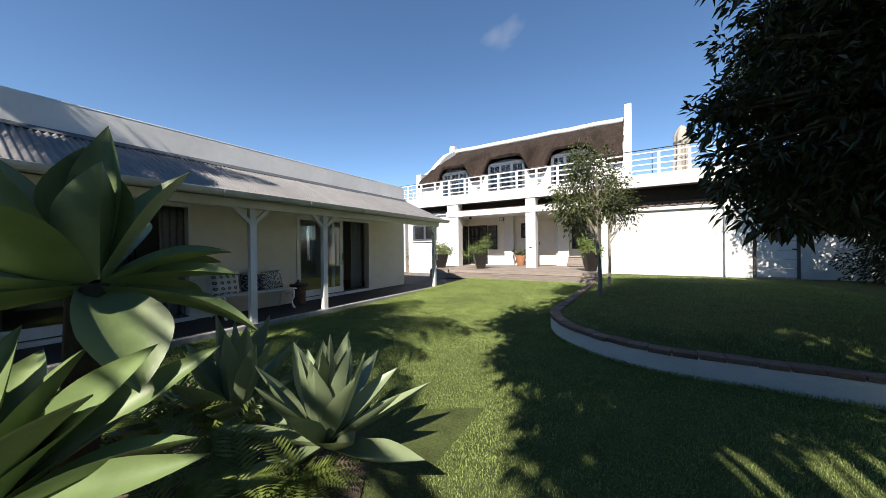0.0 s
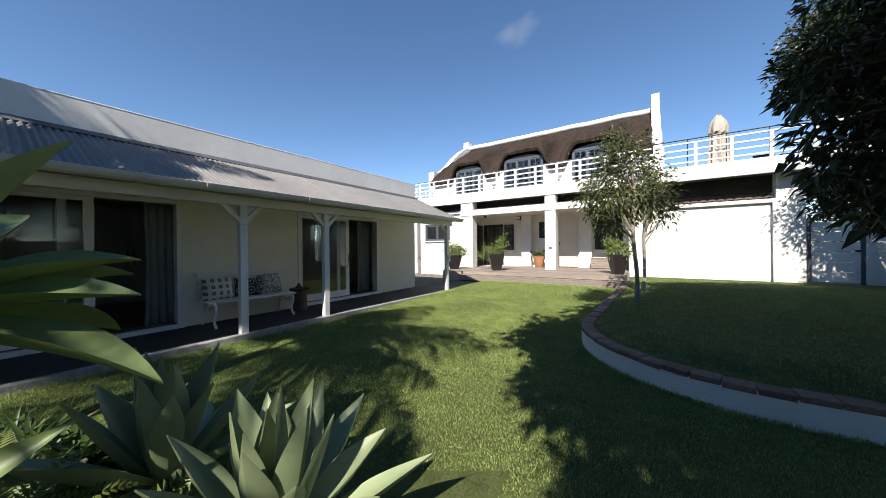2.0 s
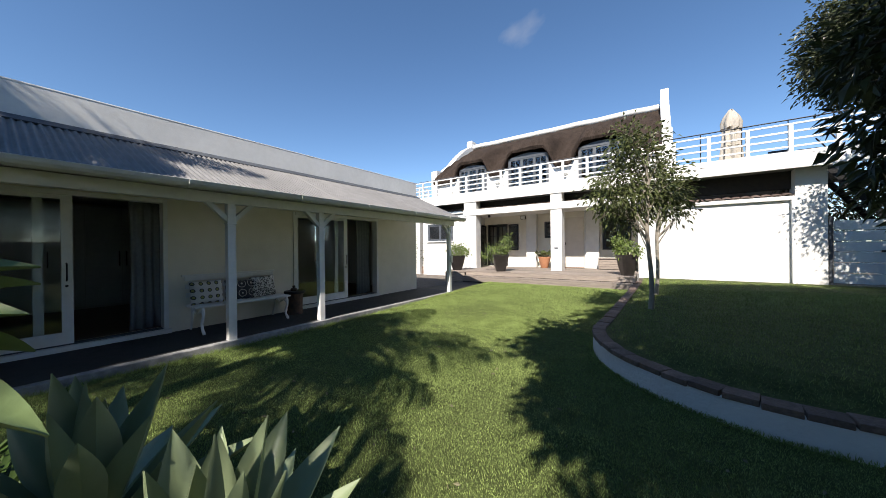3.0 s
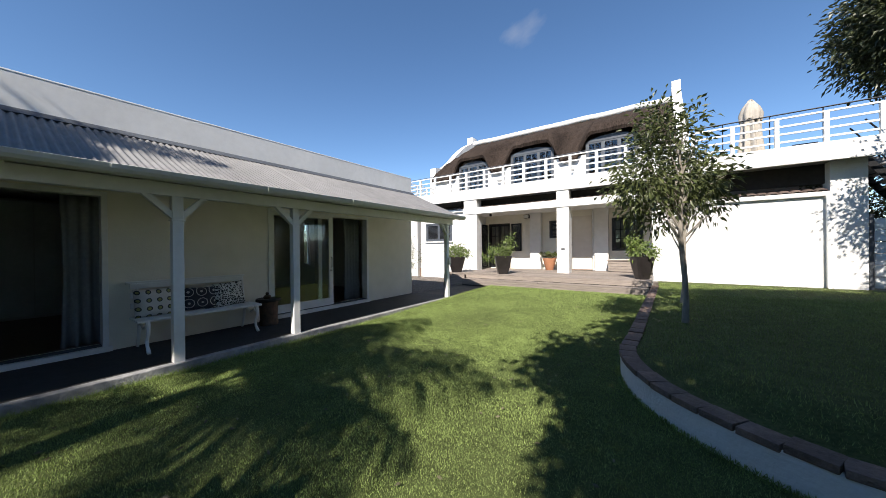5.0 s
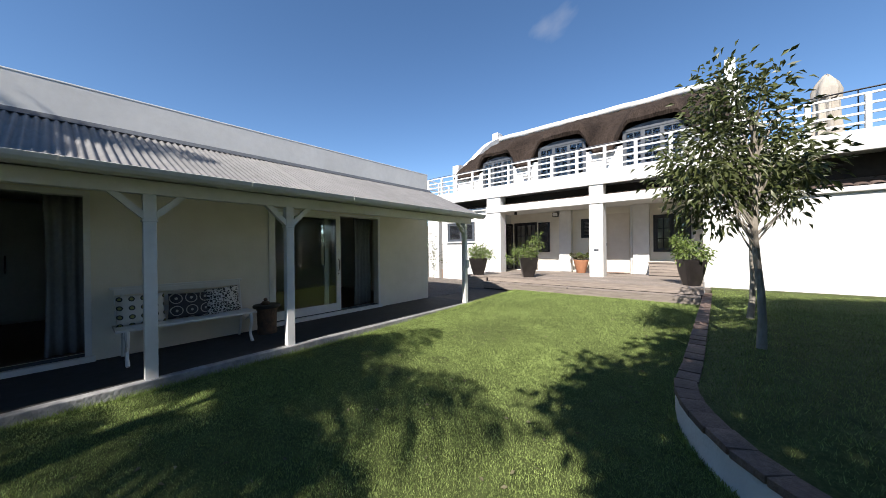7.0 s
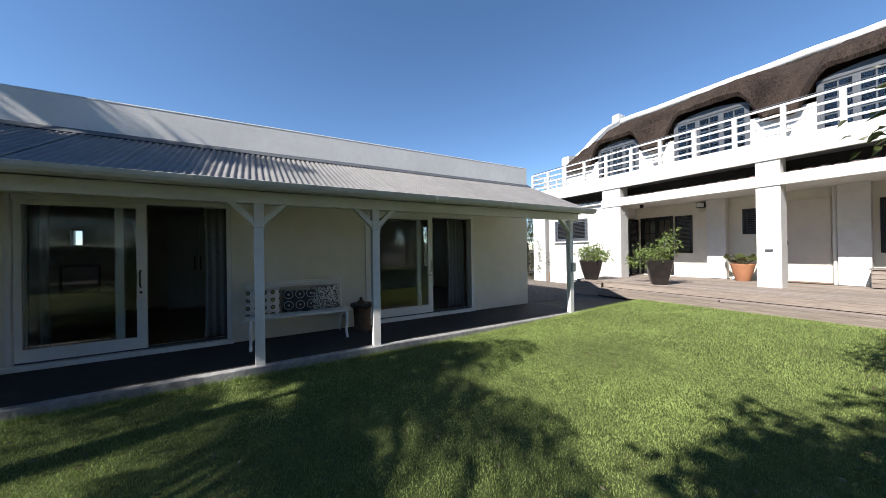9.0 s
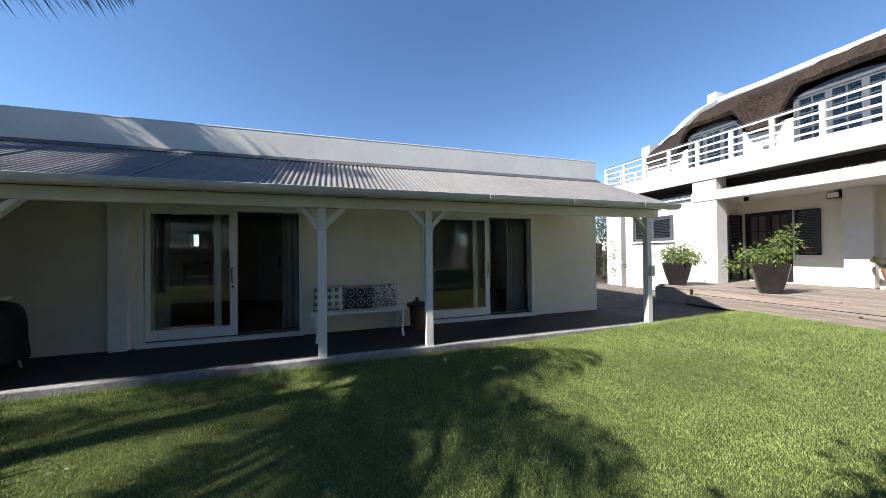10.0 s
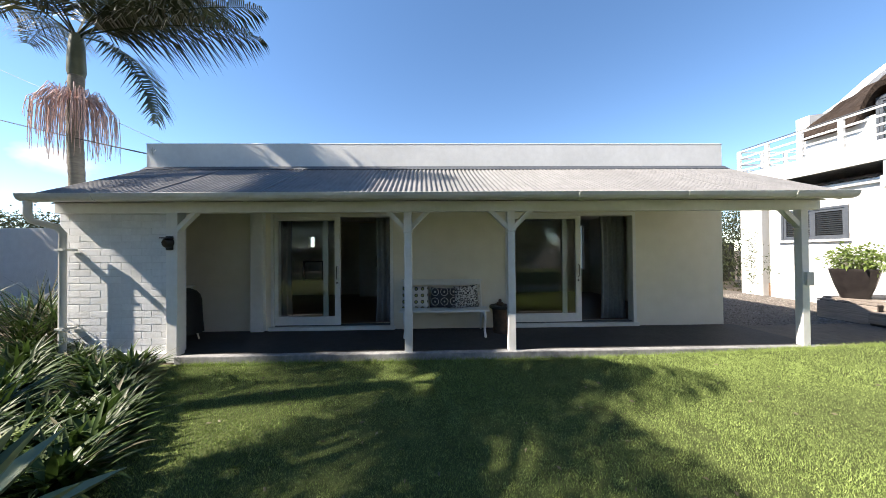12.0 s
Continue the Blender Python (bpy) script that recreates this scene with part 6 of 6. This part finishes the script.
lay(-7.86, -1.0, 11.95, 15.3, 0.468)
lay(-7.84, -6.9, 11.80, 11.94, 0.43)
lay(-6.88, -1.05, 11.585, 11.94, 0.288)
for x0, x1, y, z, h in ((-7.86, -1.0, 11.945, 0.33, 0.135), (-6.88, -1.05, 11.58, 0.12, 0.165), (-7.84, -6.9, 11.79, 0.05, 0.37)):
    me = bpy.data.meshes.new("riser")
    finish(box(bmesh.new(), x0, y, z, x1, y + 0.028, z + h, 0.003), me)
    me.materials.append(DECK)
    o = new("riser", me)
    o.parent = deck
    o.location = -deck.location


# ---- grass blades and gravel ----
def blades(nm, n, x0, x1, y0, y1, keep, zf, hmin, hmax, label):
    g = np.random.default_rng(11)
    x, y = g.uniform(x0, x1, n), g.uniform(y0, y1, n)
    ok = keep(x, y)
    x, y = x[ok], y[ok]
    n = len(x)
    z = zf(x, y)
    a = g.uniform(0, 2 * math.pi, n)
    h, w = g.uniform(hmin, hmax, n), g.uniform(0.0015, 0.0036, n)
    lean = g.uniform(0.2, 0.9, n) * h
    la = g.uniform(0, 2 * math.pi, n)
    v = np.empty((n, 3, 3))
    v[:, 0] = np.stack([x - w * np.cos(a), y - w * np.sin(a), z - 0.004], 1)
    v[:, 1] = np.stack([x + w * np.cos(a), y + w * np.sin(a), z - 0.004], 1)
    v[:, 2] = np.stack([x + lean * np.cos(la), y + lean * np.sin(la), z + h], 1)
    me = bpy.data.meshes.new(nm)
    me.vertices.add(n * 3)
    me.vertices.foreach_set("co", v.ravel())
    me.loops.add(n * 3)
    me.loops.foreach_set("vertex_index", np.arange(n * 3))
    me.polygons.add(n)
    me.polygons.foreach_set("loop_start", np.arange(0, n * 3, 3))
    me.update(calc_edges=True)
    me.materials.append(BLADE)
    return tagged(new(nm, me), label, "grass", kind="stuff")


def gz_np(x, y):
    u = np.clip((y - 5.0) / 6.5, 0, 1)
    return 0.14 * u * u * (3 - 2 * u)


def low_keep(x, y):
    kx = np.where(y > 6.0, -1.05 - 0.03 * (12.6 - y) - 0.02, np.where(y > 4.18, 0.55 - 1.82 * np.sqrt(np.clip(1 - ((6.05 - y) / 1.88) ** 2, 0, 1)), 9.0))
    bedline = (y > 0.72 + 0.63 * (x + 3.9)) | (x > -1.05)
    worn = ((x + 4.0) ** 2 * 6 + (y - 4.9) ** 2 * 10 > 0.25) & ((x + 3.75) ** 2 * 8 + (y - 5.55) ** 2 * 12 > 0.2)
    return (x < kx) & bedline & (x > -5.6) & (worn | (np.random.default_rng(3).random(len(x)) < 0.3))


blades("grass", 720000, -5.6, 1.8, -0.8, 8.0, low_keep, gz_np, 0.008, 0.022, "short mown green lawn grass")
blades("grass_far", 90000, -5.6, -1.0, 8.0, 11.9, low_keep, gz_np, 0.012, 0.036, "short mown green lawn grass near the deck")
blades("grass_upper", 110000, -1.05, 4.0, 4.4, 13.4, lambda x, y: (x > np.where(y > 6.0, -1.05 - 0.03 * (12.6 - y) + 0.2, 0.75 - 1.8 * np.sqrt(np.clip(1 - ((6.25 - y) / 1.88) ** 2, 0, 1)))), lz_np, 0.012, 0.036, "short shaded grass on the raised lawn")
g = np.random.default_rng(5)
n = 5200
c = np.stack([g.uniform(-11.5, -7.0, n), g.uniform(8.95, 13.8, n), np.full(n, 0.042)], 1)
s = g.uniform(0.012, 0.028, (n, 1))
octa = np.array([[1, 0, 0], [-1, 0, 0], [0, 1, 0], [0, -1, 0], [0, 0, 0.7], [0, 0, -0.5]])
v = (c[:, None, :] + (octa[None] * g.uniform(0.7, 1.3, (n, 6, 1))) * s[:, None, :]).reshape(-1, 3)
tri = np.array([[0, 2, 4], [2, 1, 4], [1, 3, 4], [3, 0, 4], [2, 0, 5], [1, 2, 5], [3, 1, 5], [0, 3, 5]])
f = (np.arange(n).reshape(-1, 1, 1) * 6 + tri[None]).reshape(-1, 3)
tagged(raw("gravel_stones", v, f, STONE), "loose grey brown gravel stones", "gravel", kind="stuff")
# fallen dry leaves on the bed edge and lawn
g = np.random.default_rng(9)
n = 260
b = np.stack([g.uniform(-5.4, 1.0, n), g.uniform(0.5, 10.0, n), np.full(n, 0.03)], 1)
b = b[low_keep(b[:, 0], b[:, 1])]
b[:, 2] += gz_np(b[:, 0], b[:, 1])
v, f = leaf_mesh(b, np.concatenate([g.normal(size=(len(b), 2)), np.full((len(b), 1), 0.1)], 1), 0.05, 0.022, 0.2, 0.1)
tagged(raw("fallen_leaves", v, f, DRYSTRAP), "scattered dry fallen leaves on the lawn", "leaves", kind="stuff")


# longer grass left by the mower along the slab and the kerb
blades("grass_edge", 9000, -5.60, -5.50, -0.2, 11.4, lambda x, y: x > -5.7, gz_np, 0.03, 0.075, "longer unmown grass along the veranda edge")
g = np.random.default_rng(15)
pick = g.integers(0, len(KERB) - 1, 7000)
uu = g.random(7000)
ka = np.array([tuple(p) for p in KERB])
pos = ka[pick] * (1 - uu[:, None]) + ka[pick + 1] * uu[:, None]
dd = ka[pick + 1] - ka[pick]
nn = np.stack([dd[:, 1], -dd[:, 0], 0 * uu], 1)
nn /= np.linalg.norm(nn, axis=1, keepdims=True)
pos = pos + nn * g.uniform(0.005, 0.05, (7000, 1))
pos[:, 2] = gz_np(pos[:, 0], pos[:, 1])
v, f = leaf_mesh(pos, np.concatenate([g.normal(size=(7000, 2)) * 0.35, np.ones((7000, 1))], 1), g.uniform(0.03, 0.075, 7000), 0.005, 0.1, 0.1)
tagged(raw("grass_kerb_edge", v, f, BLADE), "longer unmown grass along the kerb wall", "grass", kind="stuff")
